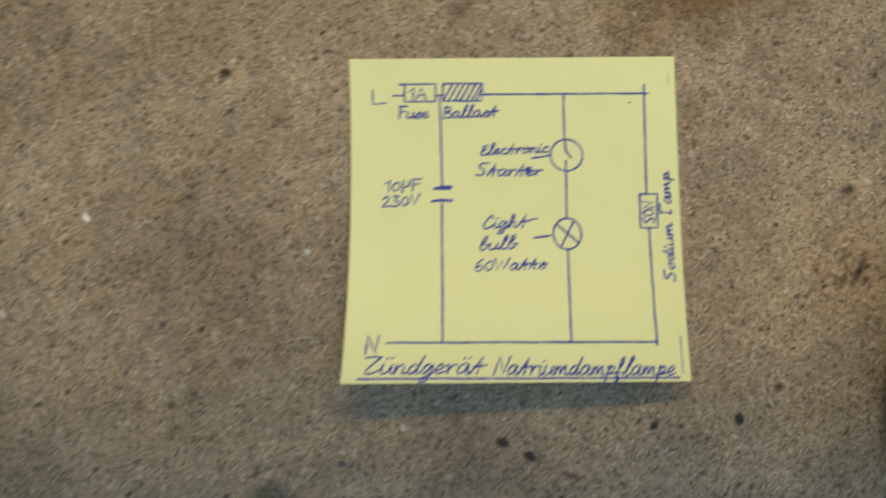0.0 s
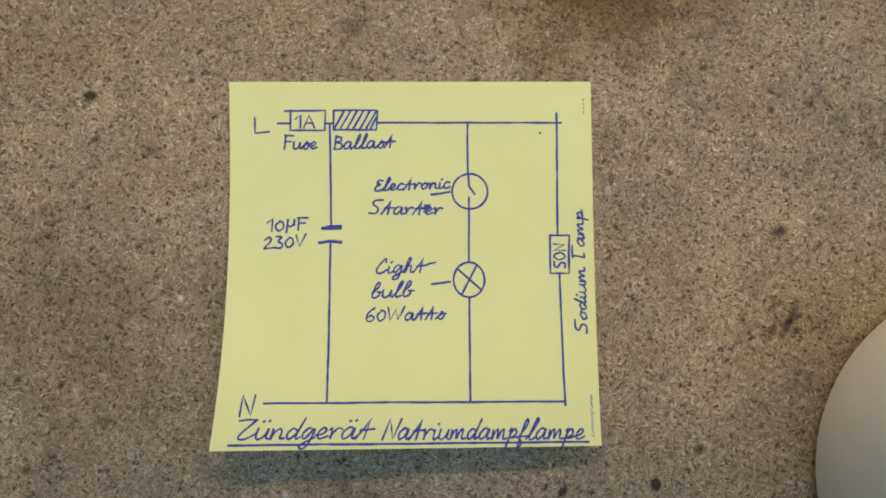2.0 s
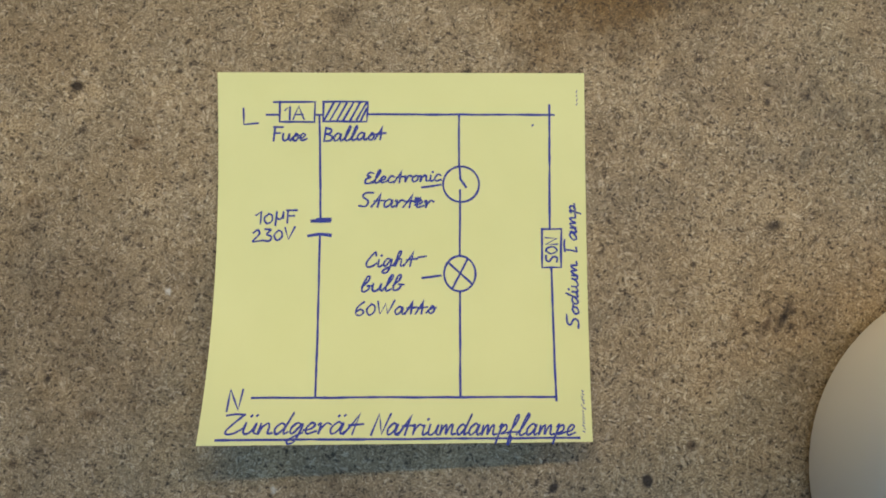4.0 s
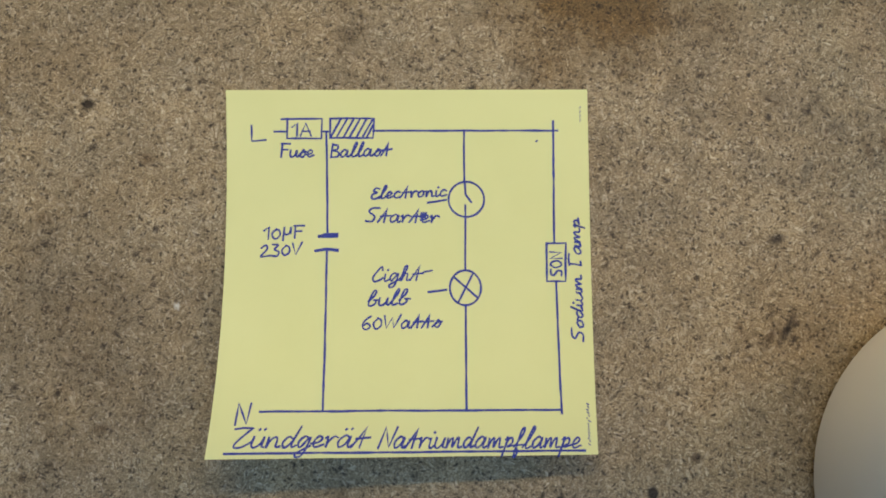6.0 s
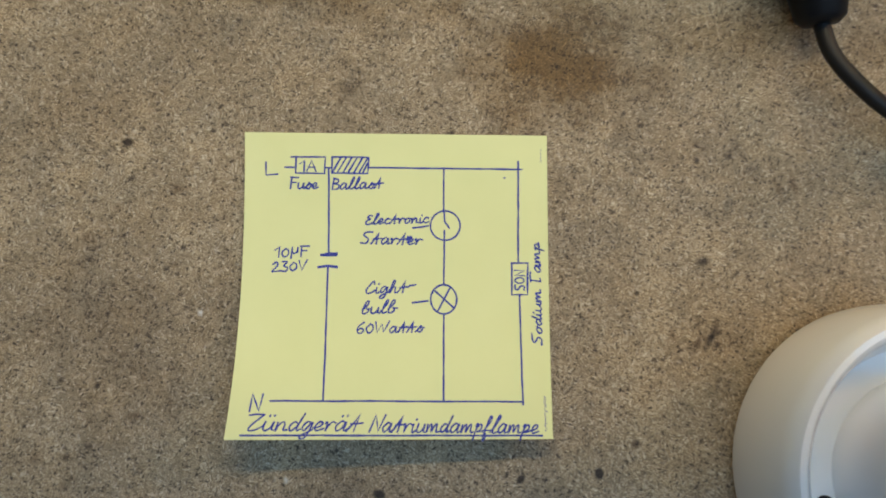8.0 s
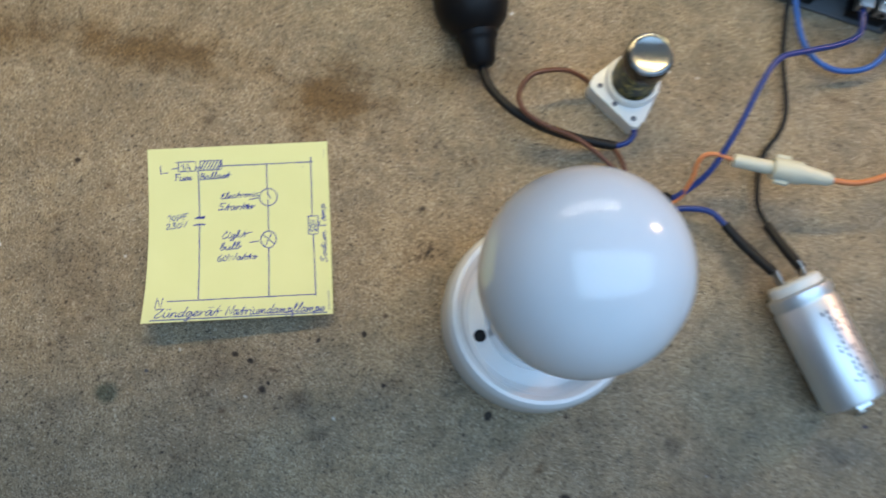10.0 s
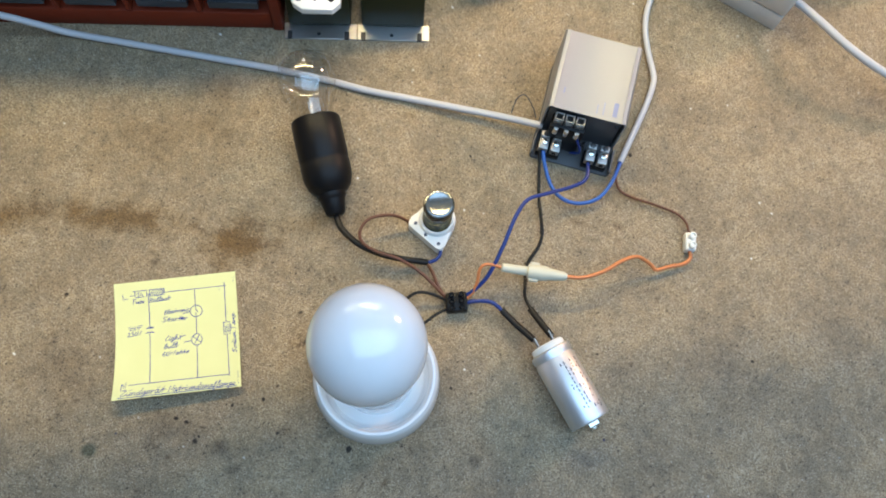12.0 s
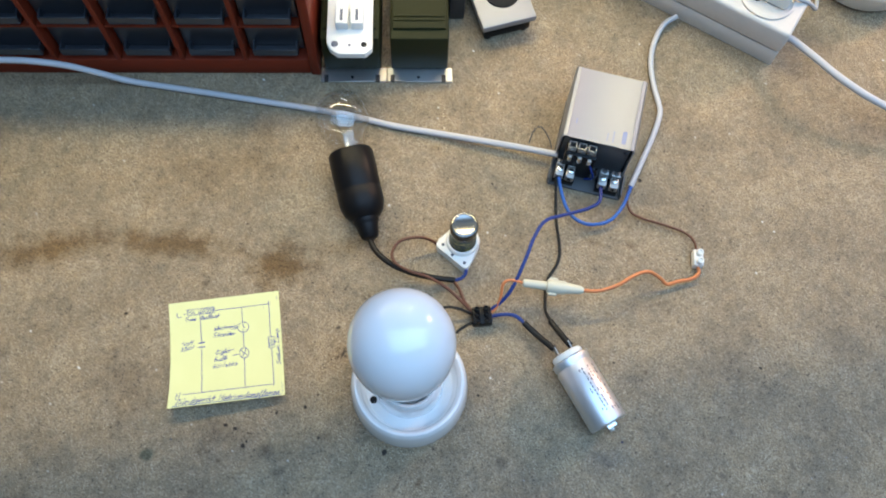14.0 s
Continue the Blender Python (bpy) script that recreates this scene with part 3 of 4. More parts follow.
glyph("i", 0.30, ((0.08, 0.46), (0.10, 0.08), (0.18, 0.0), (0.30, 0.10)), ((0.16, 0.72), (0.19, 0.76)))
glyph("S", 0.66, ((0.62, 0.98), (0.24, 0.95), (0.12, 0.70), (0.44, 0.40), (0.36, 0.05), (0.02, 0.06)))
glyph("g", 0.54, ((0.42, 0.42), (0.22, 0.52), (0.06, 0.24), (0.18, 0.02), (0.44, 0.48), (0.36, -0.30), (0.14, -0.42), (0.12, -0.24), (0.54, 0.08)))
glyph("h", 0.56, ((0.0, 0.06), (0.24, 0.60), (0.30, 0.96), (0.18, 0.9), (0.10, 0.0), (0.22, 0.42), (0.38, 0.46), (0.40, 0.04), (0.56, 0.08)))
glyph("b", 0.54, ((0.06, 0.30), (0.30, 0.66), (0.36, 0.98), (0.22, 0.94), (0.10, 0.30), (0.14, 0.02), (0.34, 0.06), (0.44, 0.28), (0.30, 0.40), (0.58, 0.36)))
glyph("6", 0.60, ((0.46, 0.96), (0.14, 0.60), (0.08, 0.18), (0.30, 0.0), (0.50, 0.22), (0.32, 0.44), (0.10, 0.26)))
glyph("0", 0.58, ((0.30, 0.80), (0.06, 0.44), (0.22, 0.02), (0.48, 0.24), (0.46, 0.66), (0.26, 0.80)))
glyph("W", 0.98, (None, (0.04, 0.96), (0.22, 0.04), (0.48, 0.80), (0.64, 0.04), (0.94, 1.0)))
glyph("\u00b5", 0.62, (None, (0.10, -0.15), (0.14, 0.90)), ((0.12, 0.50), (0.28, 0.30), (0.46, 0.50), (0.50, 0.92), (0.50, 0.40)))
glyph("2", 0.62, ((0.06, 0.72), (0.30, 0.92), (0.40, 0.60), (0.06, 0.06), (0.30, 0.04), (0.60, 0.08)))
glyph("3", 0.56, ((0.08, 0.96), (0.40, 0.90), (0.20, 0.56), (0.46, 0.34), (0.36, 0.02), (0.04, 0.08)))
glyph("V", 0.66, (None, (0.06, 0.96), (0.28, 0.04), (0.60, 1.0)))
glyph("N", 0.74, (None, (0.08, 0.0), (0.16, 1.0), (0.56, 0.04), (0.70, 1.0)))
glyph("Z", 0.78, (None, (0.0, 0.86), (0.30, 0.92), (0.66, 0.90)), ((0.66, 0.90), (0.46, 0.62), (0.22, 0.22), (0.24, 0.02), (0.50, 0.04), (0.78, 0.26)))
glyph("\u00fc", 0.55, *GLYPHS["u"][1], ((0.14, 0.80), (0.17, 0.84)), ((0.34, 0.82), (0.37, 0.86)))
glyph("d", 0.58, ((0.40, 0.40), (0.22, 0.50), (0.06, 0.24), (0.18, 0.0), (0.40, 0.30), (0.54, 1.0), (0.42, 0.3), (0.44, 0.02), (0.58, 0.10)))
glyph("\u00e4", 0.58, *GLYPHS["a"][1], ((0.18, 0.80), (0.21, 0.84)), ((0.40, 0.82), (0.43, 0.86)))
glyph("m", 0.80, ((0.05, 0.46), (0.08, 0.0), (0.16, 0.36), (0.28, 0.48), (0.34, 0.04), (0.44, 0.38), (0.56, 0.48), (0.62, 0.06), (0.80, 0.06)))
glyph("p", 0.52, ((0.04, 0.40), (0.14, 0.50), (0.06, -0.42), (0.14, 0.30), (0.32, 0.50), (0.40, 0.26), (0.20, 0.06), (0.52, 0.14)))
glyph("f", 0.42, ((0.0, 0.05), (0.28, 0.62), (0.30, 0.96), (0.18, 0.80), (0.10, -0.40), (0.24, -0.20), (0.12, 0.10), (0.42, 0.16)))
glyph("\u2112", 0.62, ((0.52, 0.74), (0.46, 0.98), (0.28, 0.72), (0.10, 0.28), (0.20, 0.0), (0.46, 0.08), (0.62, 0.24)))
glyph("\u2113", 0.62, (None, (0.10, 0.0), (0.12, 0.50), (0.10, 1.0)), (None, (0.02, 0.98), (0.34, 1.04), (0.62, 0.98)), (None, (0.10, 0.02), (0.30, 0.06)))
glyph("-", 0.50, (None, (0.08, 0.55), (0.46, 0.62)))
glyph("O", 0.70, ((0.34, 0.98), (0.06, 0.55), (0.24, 0.02), (0.60, 0.32), (0.54, 0.86), (0.30, 0.98)))
glyph(" ", 0.42)


def write(text, x, y, x1, height, slant=0.18, rise=0.0, turn=0.0, name="letter", pen=PEN):
    """Writes a word from (x, y) so that it is x1 - x long, in millimetres; turn in degrees."""
    width = sum(GLYPHS[c][0] for c in text)
    kx = (x1 - x) / width
    strokes, at = [], 0.0
    ct, st = math.cos(radians(turn)), math.sin(radians(turn))
    for c in text:
        w, lines = GLYPHS[c]
        strokes = []
        for ln in lines:
            hard = ln[0] is None
            pts = [Vector((p[0], p[1], 0)) for p in (ln[1:] if hard else ln)]
            if not hard and len(pts) > 2:
                pts = rounded(pts, 6)
            jig = 0.03 * noise.noise((at * 3.1, y, 2.0))
            row = []
            for p in pts:
                lx = (at + p.x) * kx + p.y * height * slant
                ly = (p.y + jig) * height + rise * (at + p.x) / width
                row.append((x + lx * ct - ly * st, y + lx * st + ly * ct))
            strokes.append(row)
        at += w
        if strokes:
            ink(strokes, name, "", pen)


for line in (((-27.7, 29.1), (-25.0, 29.1)), ((-17.8, 29.1), (-16.0, 29.1)), ((-7.0, 29.25), (31.6, 29.2)), ((30.7, 31.2), (30.5, 5.5)), ((30.7, -2.4), (31.1, -28.9)),
             ((12.0, 29.0), (12.0, 18.4)), ((12.2, 13.4), (12.1, -0.1)), ((12.1, -7.3), (12.1, -28.0)), ((-16.8, 29.0), (-16.3, 7.4)), ((-16.4, 3.9), (-16.3, -28.1)),
             ((-28.5, -28.1), (31.1, -28.2)), ((-34.7, -35.8), (35.4, -36.0)), ((4.4, 14.0), (8.2, 14.6)), ((4.5, -4.6), (8.2, -4.1)), ((12.1, 18.3), (12.2, 15.7), (13.4, 14.1))):
    ink([wobble(line)], "ink_line", pen=PEN * 1.1)
ink([wobble(((-26.2, 31.8), (-17.7, 31.9), (-17.8, 27.6), (-25.0, 27.6), (-25.0, 31.9)), 0.15)], "fuse_symbol", pen=PEN * 1.1)
hatch = [wobble(((-16.0, 31.9), (-6.8, 31.9), (-7.0, 27.7), (-16.0, 27.7), (-16.0, 31.9)), 0.15)]
for stroke in [((-15.9 + 1.35 * k, 27.9 + 0.2 * (k % 2)), (-13.9 + 1.35 * k, 31.6)) for k in range(6)] + [((-8.3, 27.9), (-7.1, 30.4))]:
    ink([stroke], "hatch_line", pen=PEN * 1.1)
ink(hatch, "ballast_symbol", pen=PEN * 1.1)
ink([((-18.1, 7.1), (-14.3, 7.3)), ((-17.0, 7.35), (-14.3, 7.45)), ((-18.1, 6.95), (-14.4, 7.0))], "capacitor_plate", pen=PEN * 1.5)
ink([((-18.7, 4.0), (-16.5, 4.35), (-14.2, 4.1))], "capacitor_plate", pen=PEN * 1.6)
ink([ring(12.4, 14.7, 3.65, 3.7)], "starter_symbol", pen=PEN * 1.1)
ink([ring(12.1, -3.7, 3.15, 3.6), ((10.0, -1.7), (14.5, -5.7)), ((13.6, -0.9), (10.7, -6.5))], "bulb_symbol", pen=PEN * 1.1)
ink([wobble(((28.9, 5.4), (32.9, 5.5), (32.7, -2.4), (28.8, -2.4), (28.9, 5.5)), 0.12)], "lamp_symbol", pen=PEN * 1.1)
write("L", -32.7, 27.0, -29.3, 3.4, 0.0)
write("1A", -24.2, 28.2, -19.6, 2.7, 0.02)
write("Fuse", -26.6, 23.7, -19.4, 2.9, 0.1)
write("Ballast", -16.1, 23.6, -3.4, 2.9, 0.12, 0.4)
write("Electronic", -7.6, 14.8, 8.2, 2.6, 0.15, 0.6)
write("Starter", -8.6, 10.0, 6.5, 3.0, 0.2, -0.2)
write("\u2112ight-", -7.4, -2.4, 5.0, 3.1, 0.2, 0.3)
write("bulb", -8.2, -7.4, 0.4, 3.1, 0.2, 0.3)
write("60Watts", -9.2, -12.2, 7.1, 2.8, 0.12, 0.5)
write("10\u00b5F", -29.7, 6.4, -21.2, 2.6, 0.05, 0.3)
write("230V", -30.2, 2.7, -21.4, 2.6, 0.05, 0.5)
write("N", -33.5, -30.5, -30.2, 4.0, 0.02)
write("Z\u00fcndger\u00e4t", -34.2, -34.8, -7.6, 4.0, 0.34, -0.1)
write("Natriumdampflampe", -5.6, -35.1, 34.4, 3.9, 0.32, -0.4)
write("Sodium \u2113amp", 36.1, -14.8, 36.1 + 25.4, 2.5, 0.15, 0.2, 90)
write("SON", 32.0, -1.3, 32.0 + 5.3, 2.4, -0.1, 0.0, 90)
smudge = [((36.2 + 0.5 * noise.noise((k * 0.9, 0, 0)), -27 - 0.55 * k), (36.5 + 0.6 * noise.noise((k * 0.9, 4, 0)), -27.25 - 0.55 * k)) for k in range(15)]
blot = [((2.9 + 0.16 * k, 10.9 + 0.30 * (k % 2)), (3.1 + 0.16 * k, 11.9 - 0.22 * (k % 3))) for k in range(7)]
ink(blot, "ink_blot", pen=PEN * 0.9)
ink([((27.1, 26.9), (27.3, 27.1))], "ink_dot", pen=PEN * 0.8)
ink([((36.3, 31.2 + 0.9 * k), (36.45, 31.6 + 0.9 * k)) for k in range(4)], "pen_scribble", pen=PEN * 0.4)
ink(smudge, "pen_scribble", pen=PEN * 0.5)

# ---- opal lamp in its porcelain socket ----
lamp = thing("opal_lamp", pose(0.1180, -0.0416, 0.0420, -0.8, 0.0, 0), "white opal sodium lamp bulb standing in the porcelain socket", "lamp bulb")
part("bulb_glass", lathe(B(), [(0.0138, -0.013), (0.0142, 0.004), (0.0158, 0.015), (0.0196, 0.0265), (0.0238, 0.0385), (0.0272, 0.0505), (0.0293, 0.0620), (0.0300, 0.0720), (0.0297, 0.0805),
                               (0.0280, 0.0890), (0.0248, 0.0965), (0.0200, 0.1028), (0.0138, 0.1070), (0.0070, 0.1092), (0.0, 0.1098)], 72), OPAL, lamp)
part("screw_cap", lathe(B(), [(0.0, -0.030), (0.0125, -0.029), (0.0130, -0.012), (0.0150, -0.0118), (0.0150, -0.0128), (0.0, -0.0129)], 40), NICKEL, lamp)
socket = thing("porcelain_socket", pose(0.1205, -0.0432, 0.0), "white glazed porcelain lamp socket with a dished top", "lamp socket")
part("dish", lathe(B(), [(0.0, 0.0015), (0.034, 0.0015), (0.0365, 0.0), (0.0388, 0.0025), (0.0390, 0.008), (0.0384, 0.018), (0.0374, 0.026), (0.0365, 0.0295), (0.0352, 0.0312), (0.0338, 0.0312),
                         (0.0324, 0.0296), (0.0314, 0.026), (0.0303, 0.0205), (0.0285, 0.0185), (0.0225, 0.0180), (0.0, 0.0180)], 72), PORCELAIN, socket)
part("collar", lathe(B(), [(0.0222, 0.0178), (0.0218, 0.024), (0.0210, 0.036), (0.0202, 0.0392), (0.0188, 0.0405), (0.0172, 0.0398), (0.0166, 0.036), (0.0166, 0.0178)], 56), PORCELAIN, socket)
for a in (196, 16):
    hx, hy = 0.0252 * math.cos(radians(a)), 0.0252 * math.sin(radians(a))
    hole = part("screw_hole", lathe(B(), [(0.0, 0.0004), (0.0019, 0.0004), (0.0022, 0.0007), (0.0025, 0.0003), (0.0025, 0.0)], 20), BLACK_PLASTIC, socket, "dark screw hole")
    hole.location = (hx, hy, 0.0181)

# ---- black lamp holder with a clear bulb, lying on its side ----
def along(a, b):
    """A pose at a whose z axis points to b."""
    d = (Vector(b) - Vector(a)).normalized()
    return Matrix.Translation(a) @ d.to_track_quat("Z", "Y").to_matrix().to_4x4()


holder = thing("lamp_holder", along((0.1060, 0.0660, 0.0085), (0.0990, 0.1290, 0.0175)), "black bakelite lamp holder lying on the bench, clear bulb screwed in", "lamp holder")
part("shell", lathe(B(), [(0.0, 0.0135), (0.0075, 0.0138), (0.0105, 0.0150), (0.0140, 0.0190), (0.0160, 0.0250), (0.0163, 0.034), (0.0157, 0.036), (0.0161, 0.037), (0.0164, 0.050),
                          (0.0163, 0.0640), (0.0156, 0.0655), (0.0140, 0.0655), (0.0138, 0.040), (0.0, 0.040)], 48), BLACK_PLASTIC, holder)
part("cable_grip", lathe(B(), [(0.0, -0.001), (0.0046, -0.0005), (0.0062, 0.001), (0.0078, 0.009), (0.0084, 0.0110), (0.0092, 0.0120), (0.0092, 0.0150), (0.0, 0.0152)], 32), BLACK_PLASTIC, holder)
bulb = thing("clear_bulb", along((0.0986, 0.1310, 0.0177), (0.0935, 0.1805, 0.0255)), "clear incandescent bulb in the black lamp holder", "light bulb")
part("glass_envelope", lathe(B(), [(0.0115, -0.006), (0.0118, 0.002), (0.0130, 0.007), (0.0158, 0.0125), (0.0184, 0.0185), (0.0196, 0.0255), (0.0190, 0.0325), (0.0165, 0.0390), (0.0120, 0.0435),
                                   (0.0060, 0.0460), (0.0, 0.0466)], 56), GLASS, bulb)
part("glass_stem", lathe(B(), [(0.0040, -0.004), (0.0030, 0.006), (0.0018, 0.012), (0.0009, 0.016), (0.0, 0.0163)], 24), GLASS, bulb)
for s in (-1, 1):
    part("lead_wire", tube(B(), [(s * 0.0012, 0, 0.012), (s * 0.004, 0, 0.020), (s * 0.0085, 0, 0.026)], 0.0003, 6, 5), NICKEL, bulb)
part("filament", tube(B(), [(0.0085 * math.cos(math.pi * k / 8), 0.0035 * math.sin(math.pi * k / 8), 0.026 + 0.0008 * (k % 2)) for k in range(9)], 0.00018, 6, 4), NICKEL, bulb)
part("screw_cap", lathe(B(), [(0.0, -0.022), (0.0125, -0.020), (0.0128, -0.006), (0.0118, -0.004), (0.0, -0.004)], 32), TIN, bulb)

# ---- starter on its holder ----
holder2 = thing("starter_socket", pose(0.1705, 0.0555, 0.0), "white plastic starter socket plate with rounded corners", "starter socket")
outline = []
for cx, cy, r, a0, a1 in ((0.0, 0.0, 0.0125, -25, 120), (-0.0150, -0.0005, 0.0035, 110, 235), (-0.0005, -0.0175, 0.0030, 225, 350)):
    outline += [(cx + r * math.cos(radians(a0 + (a1 - a0) * k / 10)), cy + r * math.sin(radians(a0 + (a1 - a0) * k / 10))) for k in range(11)]
part("plate", prism(B(), outline, 0.0, 0.0095, 0.0008), WHITE_PLASTIC, holder2)
part("ring", lathe(B(), [(0.0098, 0.0093), (0.0119, 0.0093), (0.0117, 0.0120), (0.0110, 0.0128), (0.0098, 0.0128)], 40, None, True), WHITE_PLASTIC, holder2)
for px, py in ((-0.0140, -0.0010), (-0.0010, -0.0165), (-0.0085, -0.0095)):
    part("contact_hole", lathe(B(), [(0.0, 0.0003), (0.0009, 0.0003), (0.0012, 0.0)], 12, pose(px, py, 0.0096)), PRINT_GREY, holder2)
starter = thing("starter", pose(0.1707, 0.0562, 0.0098), "dark metal-topped starter can with an olive sleeve in its socket", "starter")
part("sleeve", lathe(B(), [(0.0, 0.0), (0.0094, 0.0), (0.0094, 0.0195)], 40), SLEEVE, starter)
part("cap", lathe(B(), [(0.0094, 0.0195), (0.0097, 0.0197), (0.0098, 0.0265), (0.0092, 0.0279), (0.0084, 0.0282), (0.0, 0.0281)], 40), GLOSS_BLACK, starter)
part("top_disc", lathe(B(), [(0.0087, 0.0279), (0.0084, 0.0286), (0.0078, 0.0288), (0.0070, 0.0285), (0.0, 0.0286)], 40), BRIGHT_TOP, starter, "bright metal top")

# ---- terminal block, fuse holder, connector ----
term = thing("terminal_block", pose(0.1762, 0.0000, 0.0, 0, 0, -2), "small black screw terminal strip joining the wires", "terminal block")
part("block", box(B(), -0.0068, 0.0068, -0.0062, 0.0062, 0.0, 0.0085, 0.0012), BLACK_PLASTIC, term)
for k in range(3):
    y = -0.0042 + 0.0042 * k
    part("screw_tower", lathe(B(), [(0.0019, 0.0080), (0.0018, 0.0108), (0.0013, 0.0112), (0.0010, 0.0100), (0.0, 0.0100)], 16, pose(-0.0032, y, 0)), BLACK_PLASTIC, term)
    part("screw_tower", lathe(B(), [(0.0019, 0.0080), (0.0018, 0.0108), (0.0013, 0.0112), (0.0010, 0.0100), (0.0, 0.0100)], 16, pose(0.0032, y, 0)), BLACK_PLASTIC, term)

fuse = thing("inline_fuse_holder", along((0.2060, 0.0163, 0.0190), (0.2450, 0.0052, 0.0210)), "cream plastic inline fuse holder between two orange wires", "fuse holder")
part("cap", lathe(B(), [(0.0, 0.0), (0.0016, 0.0002), (0.0028, 0.001), (0.0030, 0.0165), (0.0026, 0.0170), (0.0, 0.0170)], 24), CREAM_PLASTIC, fuse)
part("body", lathe(B(), [(0.0, 0.0168), (0.0044, 0.0170), (0.0048, 0.0180), (0.0048, 0.0285), (0.0040, 0.0300), (0.0034, 0.0345), (0.0028, 0.0400), (0.0017, 0.0420), (0.0, 0.0421)], 24), CREAM_PLASTIC, fuse)
for a in (0, 180):
    part("grip_wing", box(B(), 0.0040, 0.0064, -0.0010, 0.0010, 0.0180, 0.0240, 0.0005, 1, Matrix.Rotation(radians(a), 4, "Z")), CREAM_PLASTIC, fuse)

conn = thing("wire_connector", pose(0.3362, 0.0225, 0.0, 0, 0, -12), "translucent white screw connector joining brown and orange wires", "connector")
part("block", box(B(), -0.0036, 0.0036, -0.0062, 0.0062, 0.0, 0.0078, 0.0012), WHITE_PLASTIC, conn)
for y in (-0.0032, 0.0032):
    part("screw_tower", lathe(B(), [(0.0026, 0.0074), (0.0024, 0.0108), (0.0017, 0.0112), (0.0014, 0.0098), (0.0, 0.0098)], 18, pose(0.0004, y, 0)), WHITE_PLASTIC, conn)

# ---- capacitor ----
capacitor = thing("capacitor", along((0.2276, -0.0348, 0.0131), (0.2486, -0.0895, 0.0131)), "silver aluminium can capacitor lying on the bench with a threaded stud", "capacitor")
part("can", lathe(B(), [(0.0, 0.004), (0.0118, 0.0042), (0.0131, 0.0052), (0.0131, 0.0085), (0.0125, 0.0095), (0.0125, 0.0105), (0.0131, 0.0115), (0.0131, 0.0520), (0.0126, 0.0536), (0.0114, 0.0540),
                        (0.0108, 0.0532), (0.0, 0.0530)], 56), CAN, capacitor)
part("end_cap", lathe(B(), [(0.0, 0.0), (0.0098, 0.0), (0.0108, 0.0010), (0.0110, 0.0046), (0.0, 0.0046)], 40), WHITE_PLASTIC, capacitor)
part("stud", lathe(B(), [(0.0040, 0.0528), (0.0040, 0.0545)] + [(0.0036 if k % 2 else 0.0031, 0.0546 + 0.0006 * k) for k in range(9)] + [(0.0, 0.0602)], 20), NICKEL, capacitor)
part("nut", lathe(B(), [(0.0, 0.0538), (0.0062, 0.0538), (0.0064, 0.0545), (0.0064, 0.0565), (0.0060, 0.0572), (0.0, 0.0572)], 6), NICKEL, capacitor)
for s in (-1, 1):
    part("terminal_tab", box(B(), s * 0.0052 - 0.0004, s * 0.0052 + 0.0004, -0.0030, 0.0030, -0.0065, 0.0005), TIN, capacitor)
# print on the can as plain bars
dice = random.Random(5)
for a in (48, 58, 68, 78, 88, 98):
    z1 = 0.014
    while z1 < 0.046:
        z0 = z1 + dice.uniform(0.0006, 0.0014)
        z1 = z0 + dice.uniform(0.0008, 0.0022)
        if dice.random() < 0.45:
            continue
        bm = B()
        pts = []
        for z in (z0, z1):
            for k in range(3):
                ang = radians(a - 1.6 + 1.6 * k)
                pts.append(bm.verts.new((0.01317 * math.cos(ang), 0.01317 * math.sin(ang), z)))
        for k in range(2):
            bm.faces.new((pts[k], pts[k + 1], pts[k + 4], pts[k + 3]))
        part("print_bar", bm, PRINT_GREY, capacitor)

# ---- aluminium ballast box with its terminals ----
ballast = thing("ballast_box", pose(0.2787, 0.1194, 0.0, 0, 0, -22), "brushed aluminium ballast box with open screw terminals at its front", "ballast")
part("base_plate", box(B(), -0.0270, 0.0270, -0.0360, 0.0360, 0.0, 0.0016, 0.0004, 1), STEEL_PLATE, ballast)
bm = B()
prof = [(-0.0262, 0.0018), (-0.0262, 0.0420), (-0.0250, 0.0440), (-0.0225, 0.0446), (-0.0215, 0.0438), (0.0215, 0.0438), (0.0225, 0.0446), (0.0250, 0.0440), (0.0262, 0.0420), (0.0262, 0.0018)]
inner = [(x * 0.962, z - (0.0010 if z > 0.01 else 0.0)) for x, z in prof]
loops = [[bm.verts.new((x, y, z)) for x, z in p] for y in (-0.0175, 0.0400) for p in (prof, inner)]
for i in range(len(prof) - 1):
    for a, b in ((0, 2), (3, 1), (1, 0), (2, 3)):
        bm.faces.new((loops[a][i], loops[a][i + 1], loops[b][i + 1], loops[b][i]))
for k in (0, len(prof) - 1):
    bm.faces.new([loops[a][k] for a in (0, 1, 3, 2)])
part("cover", bm, ALU, ballast)
part("core", box(B(), -0.0240, 0.0240, -0.0150, 0.0395, 0.0016, 0.0405, 0.001), STEEL_PLATE, ballast)
part("cover_screw", lathe(B(), [(0.0, 0.0012), (0.0014, 0.0010), (0.0018, 0.0)], 16, pose(0.0215, -0.0155, 0.0340, 90, 0, 0)), DARK_METAL, ballast)


